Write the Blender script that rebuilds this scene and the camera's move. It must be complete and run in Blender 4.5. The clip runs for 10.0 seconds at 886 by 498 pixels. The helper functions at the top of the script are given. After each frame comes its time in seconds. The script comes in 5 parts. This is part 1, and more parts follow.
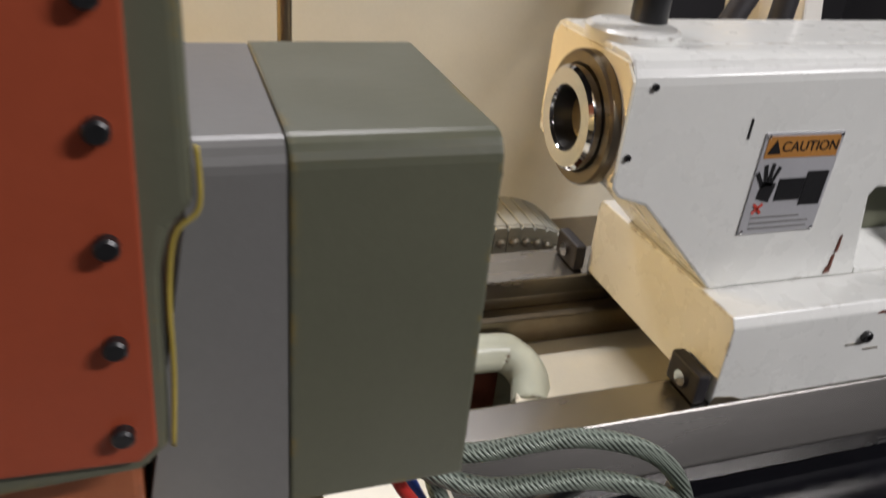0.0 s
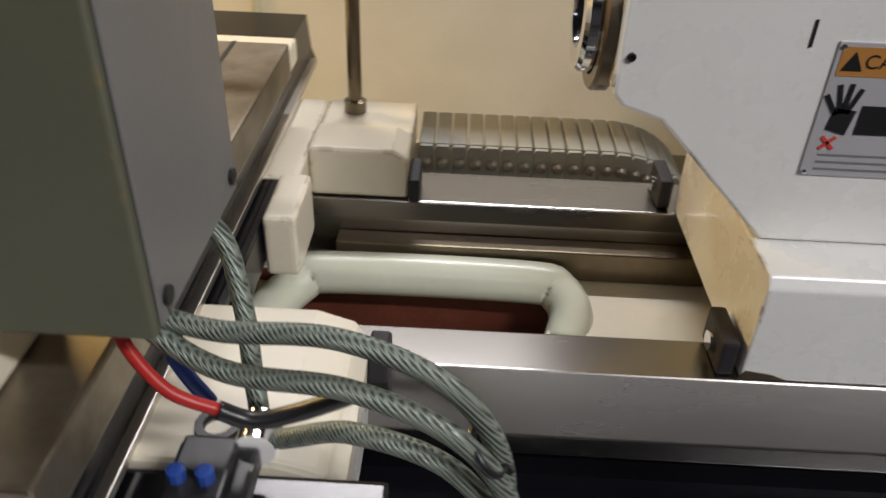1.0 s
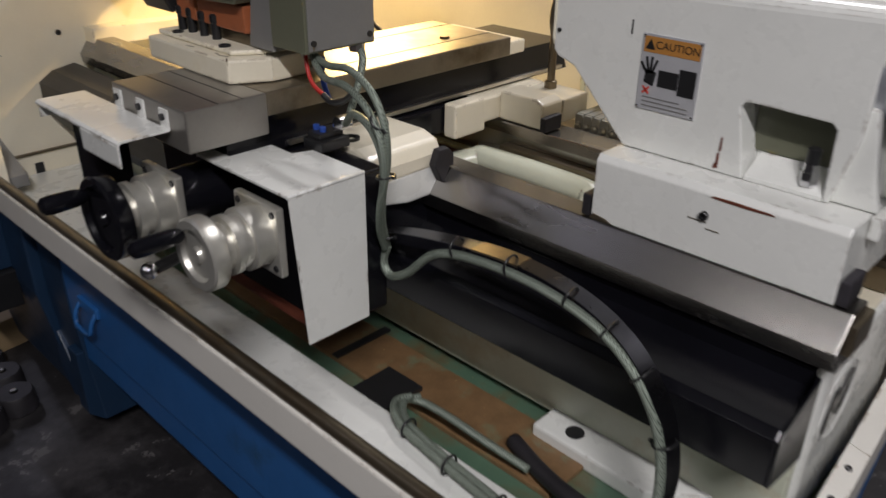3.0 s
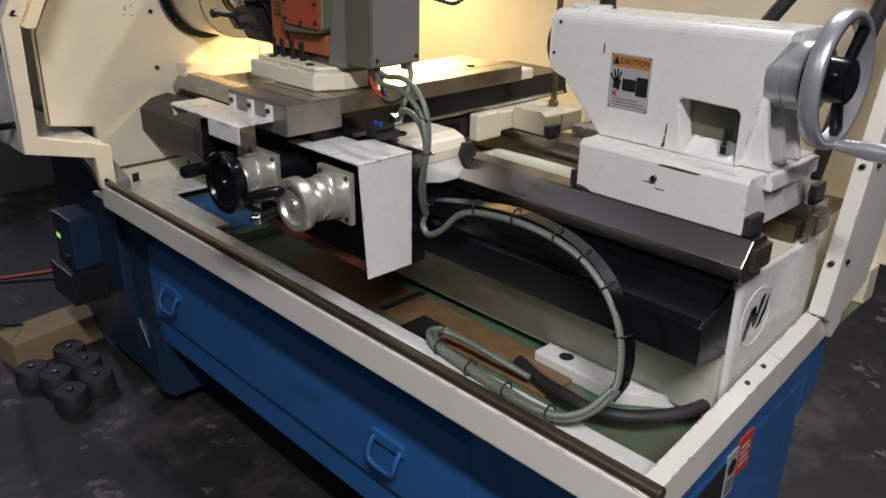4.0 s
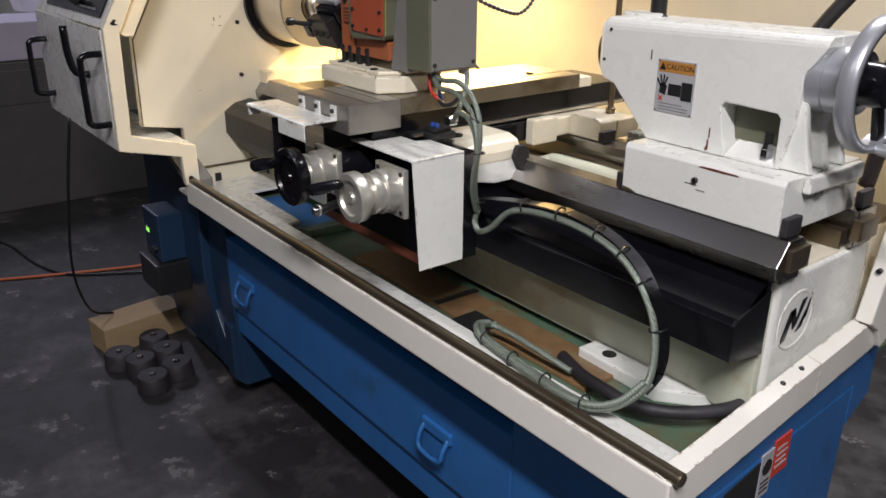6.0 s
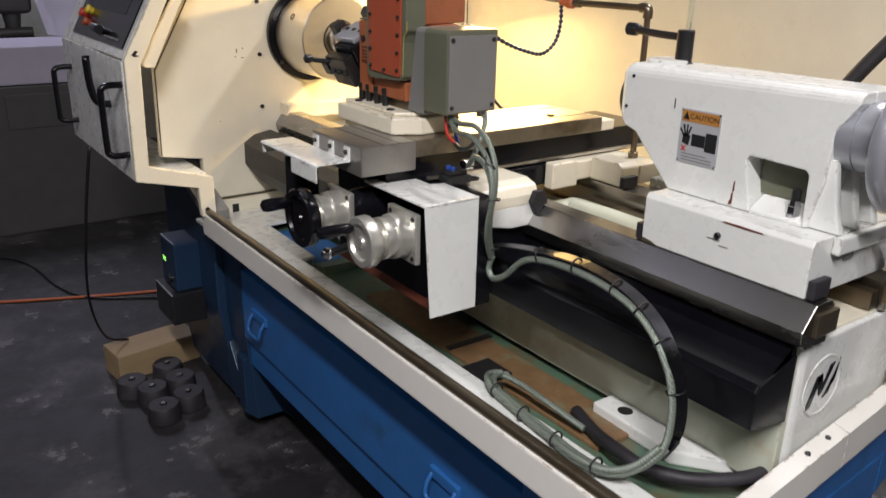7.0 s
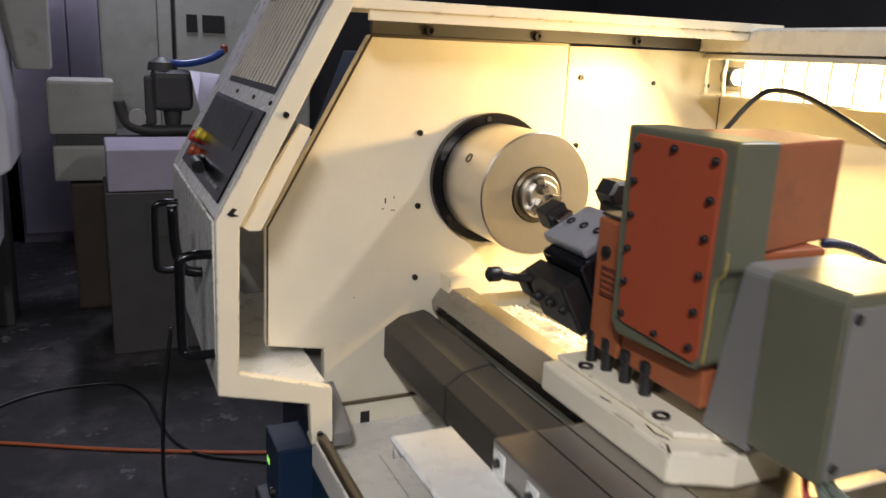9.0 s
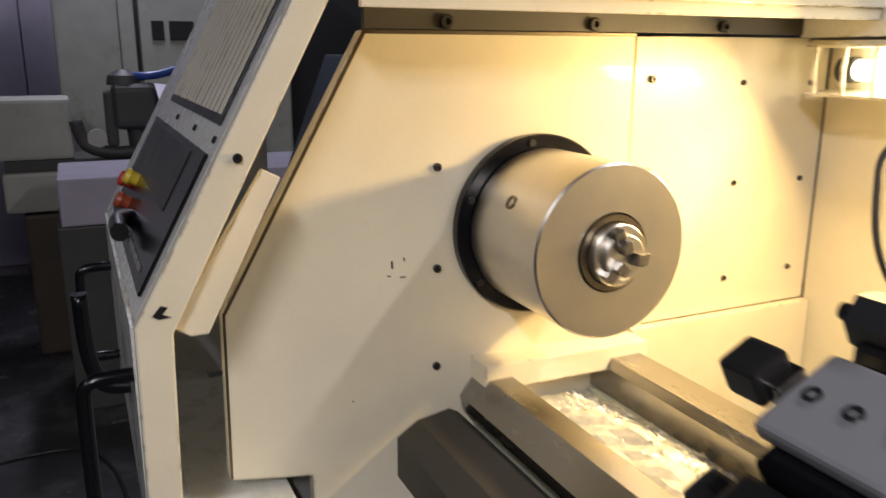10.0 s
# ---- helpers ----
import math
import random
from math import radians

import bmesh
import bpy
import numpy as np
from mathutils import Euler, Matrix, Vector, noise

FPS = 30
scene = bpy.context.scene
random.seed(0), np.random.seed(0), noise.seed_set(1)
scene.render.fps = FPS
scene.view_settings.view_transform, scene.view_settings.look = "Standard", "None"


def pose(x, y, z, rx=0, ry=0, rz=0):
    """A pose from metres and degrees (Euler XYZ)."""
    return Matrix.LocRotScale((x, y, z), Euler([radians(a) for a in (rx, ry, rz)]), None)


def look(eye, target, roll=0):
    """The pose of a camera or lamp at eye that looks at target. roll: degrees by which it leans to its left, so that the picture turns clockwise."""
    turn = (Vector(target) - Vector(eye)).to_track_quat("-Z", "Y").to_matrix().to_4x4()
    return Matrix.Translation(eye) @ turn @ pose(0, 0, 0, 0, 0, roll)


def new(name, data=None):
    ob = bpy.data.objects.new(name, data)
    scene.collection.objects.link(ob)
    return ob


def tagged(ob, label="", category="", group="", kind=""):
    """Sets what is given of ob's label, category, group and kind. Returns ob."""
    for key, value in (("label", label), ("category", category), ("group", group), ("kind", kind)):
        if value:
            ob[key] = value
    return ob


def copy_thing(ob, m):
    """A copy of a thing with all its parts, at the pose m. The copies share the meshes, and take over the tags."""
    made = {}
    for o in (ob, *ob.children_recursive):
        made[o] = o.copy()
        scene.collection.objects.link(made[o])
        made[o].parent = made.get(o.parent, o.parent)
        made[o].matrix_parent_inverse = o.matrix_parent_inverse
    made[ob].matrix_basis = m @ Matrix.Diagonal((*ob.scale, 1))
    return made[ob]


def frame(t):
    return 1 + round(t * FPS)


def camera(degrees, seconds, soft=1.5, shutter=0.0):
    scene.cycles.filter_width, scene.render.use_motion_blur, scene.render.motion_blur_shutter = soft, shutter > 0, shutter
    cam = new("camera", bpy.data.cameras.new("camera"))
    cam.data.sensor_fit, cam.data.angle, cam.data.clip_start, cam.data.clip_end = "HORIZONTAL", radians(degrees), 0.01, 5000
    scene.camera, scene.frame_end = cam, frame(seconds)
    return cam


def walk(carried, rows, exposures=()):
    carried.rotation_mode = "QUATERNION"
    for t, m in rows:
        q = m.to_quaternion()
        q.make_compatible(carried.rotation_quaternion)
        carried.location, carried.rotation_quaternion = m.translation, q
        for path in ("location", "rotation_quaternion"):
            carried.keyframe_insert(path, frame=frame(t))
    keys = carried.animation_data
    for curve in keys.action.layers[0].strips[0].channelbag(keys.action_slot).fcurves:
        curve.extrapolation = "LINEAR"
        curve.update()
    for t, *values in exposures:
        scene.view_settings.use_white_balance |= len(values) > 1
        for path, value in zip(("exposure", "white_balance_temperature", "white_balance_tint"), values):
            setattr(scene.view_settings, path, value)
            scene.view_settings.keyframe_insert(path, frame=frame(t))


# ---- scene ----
cam = camera(58.6, 10.0, 1.5, 0.4)
PATH = [
    (0, (0.068, 0.153, 1.599), (0.7, 1.788, 0.636), 5.9),
    (0.5, (0.154, 0.157, 1.58), (0.613, 1.761, 0.477), 4.0),
    (1, (0.302, 0.153, 1.555), (0.273, 1.807, 0.431), 2.3),
    (1.5, (0.416, 0.097, 1.55), (-0.015, 1.684, 0.411), 1.9),
    (2, (0.586, -0.015, 1.561), (-0.194, 1.491, 0.501), 2.5),
    (2.5, (0.798, -0.13, 1.601), (-0.152, 1.336, 0.628), 2.4),
    (3, (1.064, -0.251, 1.598), (-0.165, 1.035, 0.684), 0.9),
    (4.5, (1.419, -0.63, 1.614), (0.096, 0.669, 0.865), 1.1),
    (5, (1.451, -0.618, 1.615), (0.107, 0.66, 0.866), 0.6),
    (5.5, (1.474, -0.594, 1.6), (0.065, 0.605, 0.839), 0.1),
    (7, (1.44, -0.518, 1.625), (-0.08, 0.587, 0.94), 1.3),
    (7.5, (1.286, -0.464, 1.668), (-0.258, 0.656, 1.066), 1.2),
    (8, (1.083, -0.358, 1.672), (-0.588, 0.613, 1.157), 0.9),
    (8.5, (0.839, -0.209, 1.686), (-0.94, 0.556, 1.185), 1.9),
    (9, (0.587, -0.131, 1.673), (-1.183, 0.662, 1.184), 2.4),
    (9.5, (0.298, -0.057, 1.682), (-1.408, 0.844, 1.157), 0.7),
    (10, (0.075, 0.027, 1.671), (-1.686, 0.838, 1.181), 0.2),
]
walk(cam, [(t, look(eye, target, roll)) for t, eye, target, roll in PATH],
     exposures=[(0.0, -0.22), (1.0, -0.36), (2.5, -0.53), (3.2, -0.52), (4.5, 0.04), (5.5, 0.12), (7.0, 0.15), (7.5, 0.09), (8.5, 0.06), (9.0, -0.10), (9.5, -0.24), (10.0, -0.40)])

# ---- light ----
world = bpy.data.worlds.new("shop_air")
world.use_nodes = True
world.node_tree.nodes["Background"].inputs[0].default_value = (0.5, 0.52, 0.6, 1)
world.node_tree.nodes["Background"].inputs[1].default_value = 0.004
scene.world = world


def area_lamp(name, m, sx, sy, watts, colour):
    d = bpy.data.lights.new(name, "AREA")
    d.shape, d.size, d.size_y, d.energy, d.color = "RECTANGLE", sx, sy, watts, colour
    ob = new(name, d)
    ob.matrix_world = m
    return ob


WARM, COOL, PLAIN = (1.0, 0.665, 0.265), (0.80, 0.80, 1.0), (1.0, 0.965, 0.99)
# the fluorescent work light under the top rail of the splash guard
area_lamp("work_light_glow", look((-0.66, 1.255, 1.615), (-0.55, 0.60, 1.04)), 0.44, 0.045, 18.5, WARM)
# the shop's ceiling tubes
LAMPS = ((2.4, -1.15, 172.0, PLAIN), (0.3, -2.5, 18.0, PLAIN), (-1.9, -1.9, 4.0, COOL), (0.2, 2.3, 75.0, PLAIN), (-5.3, 0.4, 50.0, COOL))
for cx, cy, w, tone in LAMPS:
    area_lamp("ceiling_tube_glow", look((cx, cy, 3.52), (cx, cy, 0)), 1.5, 0.16, w, tone)


# ---- materials ----
def nodes_of(name):
    m = bpy.data.materials.new(name)
    m.use_nodes = True
    nt = m.node_tree
    return m, nt, nt.nodes["Principled BSDF"]


def surface(name, base, rough=0.5, metal=0.0, vary=0.12, scale=9.0, bump=0.02, fine=180.0, wear=None, wear_at=0.66,
            wear_scale=14.0, edge=None, stain=None, stain_at=0.55, stain_scale=4.0, stretch=(1, 1, 1), coat=0.0):
    """Paint, metal or stone: base colour with broad and fine variation, stains, chipped spots and fine relief."""
    m, nt, p = nodes_of(name)
    N, L = nt.nodes.new, nt.links.new
    tc = N("ShaderNodeTexCoord")
    mp = N("ShaderNodeMapping")
    mp.inputs["Scale"].default_value = stretch
    L(tc.outputs["Object"], mp.inputs[0])

    def noise_tex(s, detail=4.0, rough_=0.55):
        n = N("ShaderNodeTexNoise")
        n.inputs["Scale"].default_value, n.inputs["Detail"].default_value = s, detail
        n.inputs["Roughness"].default_value = rough_
        L(mp.outputs[0], n.inputs["Vector"])
        return n

    def ramp(src, a, b):
        r = N("ShaderNodeMapRange")
        r.inputs["From Min"].default_value, r.inputs["From Max"].default_value = a, b
        L(src, r.inputs["Value"])
        return r.outputs[0]

    def mix(fac, a, b):
        x = N("ShaderNodeMix")
        x.data_type = "RGBA"
        L(fac, x.inputs[0])
        for sock, v in ((x.inputs[6], a), (x.inputs[7], b)):
            if isinstance(v, tuple):
                sock.default_value = (*v, 1)
            else:
                L(v, sock)
        return x.outputs[2]

    broad, grain = noise_tex(scale), noise_tex(fine, 3.0)
    lo, hi = tuple(c * (1 - vary) for c in base), tuple(min(1, c * (1 + vary)) for c in base)
    col = mix(ramp(broad.outputs[0], 0.3, 0.7), lo, hi)
    speck = mix(ramp(grain.outputs[0], 0.25, 0.75), tuple(c * (1 - vary * 0.6) for c in base), hi)
    half = N("ShaderNodeMix")
    half.data_type = "RGBA"
    half.inputs[0].default_value = 0.35
    L(col, half.inputs[6]), L(speck, half.inputs[7])
    col = half.outputs[2]
    if stain:
        s = noise_tex(stain_scale, 6.0, 0.65)
        col = mix(ramp(s.outputs[0], stain_at, stain_at + 0.16), col, stain)
    if wear:
        w = noise_tex(wear_scale, 8.0, 0.7)
        col = mix(ramp(w.outputs[0], wear_at, wear_at + 0.02), col, wear)
    if edge:   # paint worn through along the edges
        geo, bev, dot = N("ShaderNodeNewGeometry"), N("ShaderNodeBevel"), N("ShaderNodeVectorMath")
        bev.samples = 4
        bev.inputs["Radius"].default_value = 0.006
        dot.operation = "DOT_PRODUCT"
        L(geo.outputs["Normal"], dot.inputs[0]), L(bev.outputs[0], dot.inputs[1])
        near = ramp(dot.outputs["Value"], 0.985, 0.90)
        chips = ramp(noise_tex(26.0, 6.0, 0.7).outputs[0], 0.53, 0.60)
        both = N("ShaderNodeMath")
        both.operation = "MULTIPLY"
        L(near, both.inputs[0]), L(chips, both.inputs[1])
        col = mix(both.outputs[0], col, edge)
    L(col, p.inputs["Base Color"])
    r = N("ShaderNodeMapRange")
    swing = 0.07 if metal == 1.0 else 0.22
    r.inputs["To Min"].default_value, r.inputs["To Max"].default_value = rough * (1 - swing), min(1, rough * (1 + swing))
    L(noise_tex(scale * 2.5, 5.0).outputs[0], r.inputs["Value"])
    L(r.outputs[0], p.inputs["Roughness"])
    p.inputs["Metallic"].default_value = metal
    p.inputs["Coat Weight"].default_value = coat
    b = N("ShaderNodeBump")
    b.inputs["Strength"].default_value, b.inputs["Distance"].default_value = min(1.0, bump * 10), 0.001
    L(grain.outputs[0], b.inputs["Height"])
    L(b.outputs[0], p.inputs["Normal"])
    return m


def glowing(name, colour, strength):
    m, nt, p = nodes_of(name)
    p.inputs["Base Color"].default_value = (*colour, 1)
    p.inputs["Emission Color"].default_value = (*colour, 1)
    p.inputs["Emission Strength"].default_value = strength
    return m


def braid(name, a, b):
    """Braided steel sleeve: fine crossing strands."""
    m, nt, p = nodes_of(name)
    N, L = nt.nodes.new, nt.links.new
    tc = N("ShaderNodeTexCoord")
    waves = []
    for turn in (0.7, -0.7):
        mp = N("ShaderNodeMapping")
        mp.inputs["Rotation"].default_value = (turn, 0.4, turn)
        L(tc.outputs["Object"], mp.inputs[0])
        w = N("ShaderNodeTexWave")
        w.inputs["Scale"].default_value, w.inputs["Distortion"].default_value = 150.0, 0.6
        L(mp.outputs[0], w.inputs["Vector"])
        waves.append(w)
    mul = N("ShaderNodeMath")
    mul.operation = "MAXIMUM"
    L(waves[0].outputs[1], mul.inputs[0]), L(waves[1].outputs[1], mul.inputs[1])
    x = N("ShaderNodeMix")
    x.data_type = "RGBA"
    x.inputs[6].default_value, x.inputs[7].default_value = (*a, 1), (*b, 1)
    L(mul.outputs[0], x.inputs[0])
    L(x.outputs[2], p.inputs["Base Color"])
    p.inputs["Roughness"].default_value, p.inputs["Metallic"].default_value = 0.45, 0.35
    bp = N("ShaderNodeBump")
    bp.inputs["Strength"].default_value, bp.inputs["Distance"].default_value = 0.6, 0.001
    L(mul.outputs[0], bp.inputs["Height"])
    L(bp.outputs[0], p.inputs["Normal"])
    return m


CREAM = surface("cream_paint", (0.78, 0.722, 0.575), 0.34, vary=0.06, stain=(0.70, 0.60, 0.42), stain_at=0.62, wear=(0.12, 0.06, 0.03), wear_at=0.80, bump=0.008, coat=0.2, edge=(0.20, 0.12, 0.06))
WHITE = surface("off_white_paint", (0.74, 0.745, 0.71), 0.28, vary=0.05, stain=(0.66, 0.63, 0.52), stain_at=0.66, wear=(0.05, 0.035, 0.03), wear_at=0.795, wear_scale=22, bump=0.008, coat=0.35, edge=(0.14, 0.09, 0.055))
CAST = surface("painted_casting", (0.60, 0.62, 0.50), 0.3, vary=0.08, stain=(0.45, 0.34, 0.18), stain_at=0.6, wear=(0.10, 0.05, 0.02), wear_at=0.76, bump=0.03, fine=90, coat=0.3, edge=(0.16, 0.09, 0.04))
# the cream paint again, paled for parts that stand in cool light
COOLCREAM = surface("cream_paint_in_cool_light", (0.76, 0.735, 0.675), 0.34, vary=0.05, stain=(0.66, 0.60, 0.48), stain_at=0.64, wear=(0.10, 0.055, 0.03), wear_at=0.80, bump=0.008, coat=0.2, edge=(0.20, 0.13, 0.07))
SEALANT = surface("yellow_sealant", (0.40, 0.31, 0.06), 0.5, vary=0.2, scale=40)
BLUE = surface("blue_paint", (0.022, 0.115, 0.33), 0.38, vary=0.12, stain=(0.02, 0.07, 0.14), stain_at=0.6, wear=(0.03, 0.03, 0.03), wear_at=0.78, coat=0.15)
# on the base: the blue paint with shade put into the colour
DARKBLUE = surface("dark_and_shaded_blue", (0.011, 0.032, 0.072), 0.42, vary=0.15, stain=(0.01, 0.02, 0.04), stain_at=0.58)
STEEL = surface("ground_steel", (0.34, 0.325, 0.305), 0.27, 1.0, vary=0.07, scale=10, stretch=(0.25, 1, 1), stain=(0.33, 0.30, 0.255), stain_at=0.56, stain_scale=6, bump=0.004)
OILED = surface("oily_brown_steel", (0.20, 0.165, 0.115), 0.32, 0.85, vary=0.18, scale=8, stain=(0.14, 0.10, 0.06), stain_at=0.55, bump=0.015)
SLIDE = surface("cross_slide_steel", (0.27, 0.235, 0.18), 0.4, 0.8, vary=0.12, scale=10, stain=(0.13, 0.10, 0.06), stain_at=0.54, bump=0.012)
GREYSTEEL = surface("grey_machined_steel", (0.36, 0.34, 0.31), 0.38, 0.8, vary=0.1, scale=14, stain=(0.22, 0.19, 0.15), stain_at=0.6, bump=0.012)
BRIGHT = surface("bright_machined_steel", (0.66, 0.63, 0.58), 0.32, 1.0, vary=0.06, scale=20, bump=0.01)
CHROME = surface("polished_chrome", (0.80, 0.80, 0.82), 0.1, 1.0, vary=0.03, bump=0.0)
ALU = surface("grey_silver_paint", (0.47, 0.48, 0.52), 0.32, 0.55, vary=0.06, bump=0.01)
BLACK = surface("black_gloss_paint", (0.005, 0.005, 0.007), 0.2, vary=0.3, stain=(0.012, 0.010, 0.009), stain_at=0.62, bump=0.006)
BLACK.node_tree.nodes["Principled BSDF"].inputs["Specular IOR Level"].default_value = 0.42
PLASTIC = surface("black_plastic", (0.014, 0.014, 0.015), 0.34, vary=0.25, bump=0.015)
RUBBER = surface("black_rubber", (0.018, 0.016, 0.019), 0.6, vary=0.3, stain=(0.05, 0.045, 0.055), stain_at=0.55, bump=0.03)
DARKCOVER = surface("dark_grey_bellows", (0.036, 0.033, 0.029), 0.55, vary=0.15, stretch=(0.2, 1, 1), stain=(0.060, 0.052, 0.041), stain_at=0.55, bump=0.03)
ORANGE = surface("orange_red_paint", (0.36, 0.070, 0.030), 0.42, vary=0.10, stain=(0.27, 0.068, 0.030), stain_at=0.58, wear=(0.07, 0.03, 0.02), wear_at=0.76, bump=0.012)
ORANGE_DULL = surface("dull_orange_paint", (0.33, 0.10, 0.04), 0.42, vary=0.14, stain=(0.15, 0.055, 0.025), stain_at=0.54, wear=(0.06, 0.03, 0.02), wear_at=0.72, bump=0.015, edge=(0.10, 0.055, 0.03))
OLIVE = surface("grey_olive_paint", (0.122, 0.126, 0.086), 0.36, vary=0.10, stain=(0.15, 0.13, 0.045), stain_at=0.60, wear=(0.07, 0.045, 0.015), wear_at=0.77, bump=0.012, edge=(0.24, 0.17, 0.04))
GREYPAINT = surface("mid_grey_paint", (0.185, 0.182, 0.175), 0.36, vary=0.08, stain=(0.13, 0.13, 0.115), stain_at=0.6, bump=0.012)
PAN = surface("green_pan_paint", (0.085, 0.15, 0.10), 0.3, vary=0.2, scale=14, stain=(0.12, 0.09, 0.045), stain_at=0.48, stain_scale=7, wear=(0.36, 0.28, 0.12), wear_at=0.68, wear_scale=60, bump=0.03, coat=0.3)
RUST = surface("rusty_red_oxide", (0.12, 0.03, 0.015), 0.6, vary=0.3, scale=20, bump=0.05)
FLOOR = surface("stained_concrete", (0.018, 0.0165, 0.0175), 0.60, vary=0.35, scale=5.0, stain=(0.062, 0.058, 0.060), stain_at=0.50, stain_scale=3.4, wear=(0.115, 0.108, 0.108), wear_at=0.61, wear_scale=7.0, bump=0.06, fine=60)
WOOD = surface("sawn_timber", (0.33, 0.235, 0.13), 0.65, vary=0.22, scale=6, stretch=(1, 0.12, 1), stain=(0.16, 0.10, 0.055), stain_at=0.58, bump=0.06, fine=70)
CHIPS = surface("bright_metal_swarf", (0.82, 0.77, 0.66), 0.42, 0.35, vary=0.3, scale=60, bump=0.05)
RUSTY = surface("rust_stained_strip", (0.18, 0.105, 0.05), 0.4, vary=0.25, scale=25, stain=(0.16, 0.20, 0.12), stain_at=0.56, stain_scale=12, wear=(0.50, 0.38, 0.16), wear_at=0.66, wear_scale=70, bump=0.05)
BLUEPLASTIC = surface("blue_plastic", (0.02, 0.06, 0.28), 0.35, vary=0.1)
REDCABLE = surface("red_cable_sheath", (0.42, 0.02, 0.015), 0.4, vary=0.1)
ORANGECABLE = surface("orange_cable_sheath", (0.48, 0.12, 0.04), 0.5, vary=0.15)
PAPER = surface("white_paper", (0.74, 0.71, 0.78), 0.7, vary=0.04)
DECALWHITE = surface("decal_silver", (0.52, 0.52, 0.54), 0.35, 0.3, vary=0.05)
DECALORANGE = surface("decal_orange", (0.42, 0.19, 0.045), 0.45, vary=0.06)
DECALRED = surface("decal_red", (0.55, 0.05, 0.03), 0.45, vary=0.06)
YELLOW = surface("yellow_plastic", (0.75, 0.55, 0.05), 0.4, vary=0.05)
SHOPGREY = surface("shop_machine_grey", (0.055, 0.053, 0.050), 0.5, vary=0.15)
SHOPWHITE = surface("shop_machine_white", (0.70, 0.69, 0.74), 0.45, vary=0.06)
NAVY = surface("navy_plastic", (0.010, 0.018, 0.06), 0.35, vary=0.15)
SHOPPALE = surface("shop_machine_pale", (0.42, 0.42, 0.37), 0.5, vary=0.12, stain=(0.25, 0.27, 0.18), stain_at=0.58)
SHOPLILAC = surface("shop_wall_lilac", (0.36, 0.33, 0.40), 0.7, vary=0.08)
SHOPWALL = surface("shop_wall_dark", (0.065, 0.062, 0.066), 0.8, vary=0.15, scale=1.5)
TUBE = glowing("lit_tube", (1.0, 0.86, 0.60), 16.0)
LED = glowing("green_led", (0.35, 1.0, 0.15), 0.9)
BRAID = braid("braided_sleeve", (0.035, 0.045, 0.036), (0.25, 0.29, 0.24))
BRUSHED = surface("turned_aluminium", (0.60, 0.585, 0.53), 0.34, 0.7, vary=0.08, scale=30, stain=(0.50, 0.46, 0.36), stain_at=0.56, stain_scale=20, bump=0.02)
DARKSTEEL = surface("blued_spring_steel", (0.11, 0.11, 0.125), 0.28, 1.0, vary=0.12, scale=16, bump=0.008)
SHOPBROWN = surface("shop_dark_wood", (0.075, 0.055, 0.04), 0.6, vary=0.2, scale=6)

# ---- building helpers ----
ORIGIN = {}


def thing(name, at, label, category, group="", kind=""):
    e = new(name)
    e.empty_display_size = 0.05
    e.location = at
    ORIGIN[e.name] = Vector(at)
    return tagged(e, label, category, group, kind)


def part(name, bm, material, parent, label=""):
    """Links a bmesh, built in world coordinates, as one mesh under a thing or a part."""
    me = bpy.data.meshes.new(name)
    org = ORIGIN[parent.name]
    bmesh.ops.translate(bm, verts=bm.verts, vec=-org)
    bmesh.ops.recalc_face_normals(bm, faces=bm.faces)
    bm.to_mesh(me)
    bm.free()
    me.materials.append(material)
    ob = new(name, me)
    ob.parent = parent
    ORIGIN[ob.name] = org
    if label:
        ob["label"] = label
    return ob


def solid(name, bm, material, label, category, group="", kind=""):
    """A thing that is one mesh, with its origin under its middle."""
    xs, ys, zs = zip(*(v.co for v in bm.verts))
    org = Vector(((min(xs) + max(xs)) / 2, (min(ys) + max(ys)) / 2, min(zs)))
    bmesh.ops.translate(bm, verts=bm.verts, vec=-org)
    bmesh.ops.recalc_face_normals(bm, faces=bm.faces)
    me = bpy.data.meshes.new(name)
    bm.to_mesh(me)
    bm.free()
    me.materials.append(material)
    ob = new(name, me)
    ob.location = org
    ORIGIN[ob.name] = org
    return tagged(ob, label, category, group, kind)


def bevelled(bm, r, seg=2, edges=None):
    if r > 0:
        es = edges if edges is not None else [e for e in bm.edges if len(e.link_faces) == 2 and e.calc_face_angle(0) > 0.5]
        bmesh.ops.bevel(bm, geom=es, offset=r, segments=seg, affect="EDGES", profile=0.6, clamp_overlap=True)
    for f in bm.faces:
        f.smooth = False
    return bm


def block(x0, x1, y0, y1, z0, z1, r=0.003, seg=2):
    bm = bmesh.new()
    bmesh.ops.create_cube(bm, size=1.0)
    for v in bm.verts:
        v.co = ((x0 + x1) / 2 + v.co.x * (x1 - x0), (y0 + y1) / 2 + v.co.y * (y1 - y0), (z0 + z1) / 2 + v.co.z * (z1 - z0))
    return bevelled(bm, min(r, 0.45 * min(x1 - x0, y1 - y0, z1 - z0)), seg)


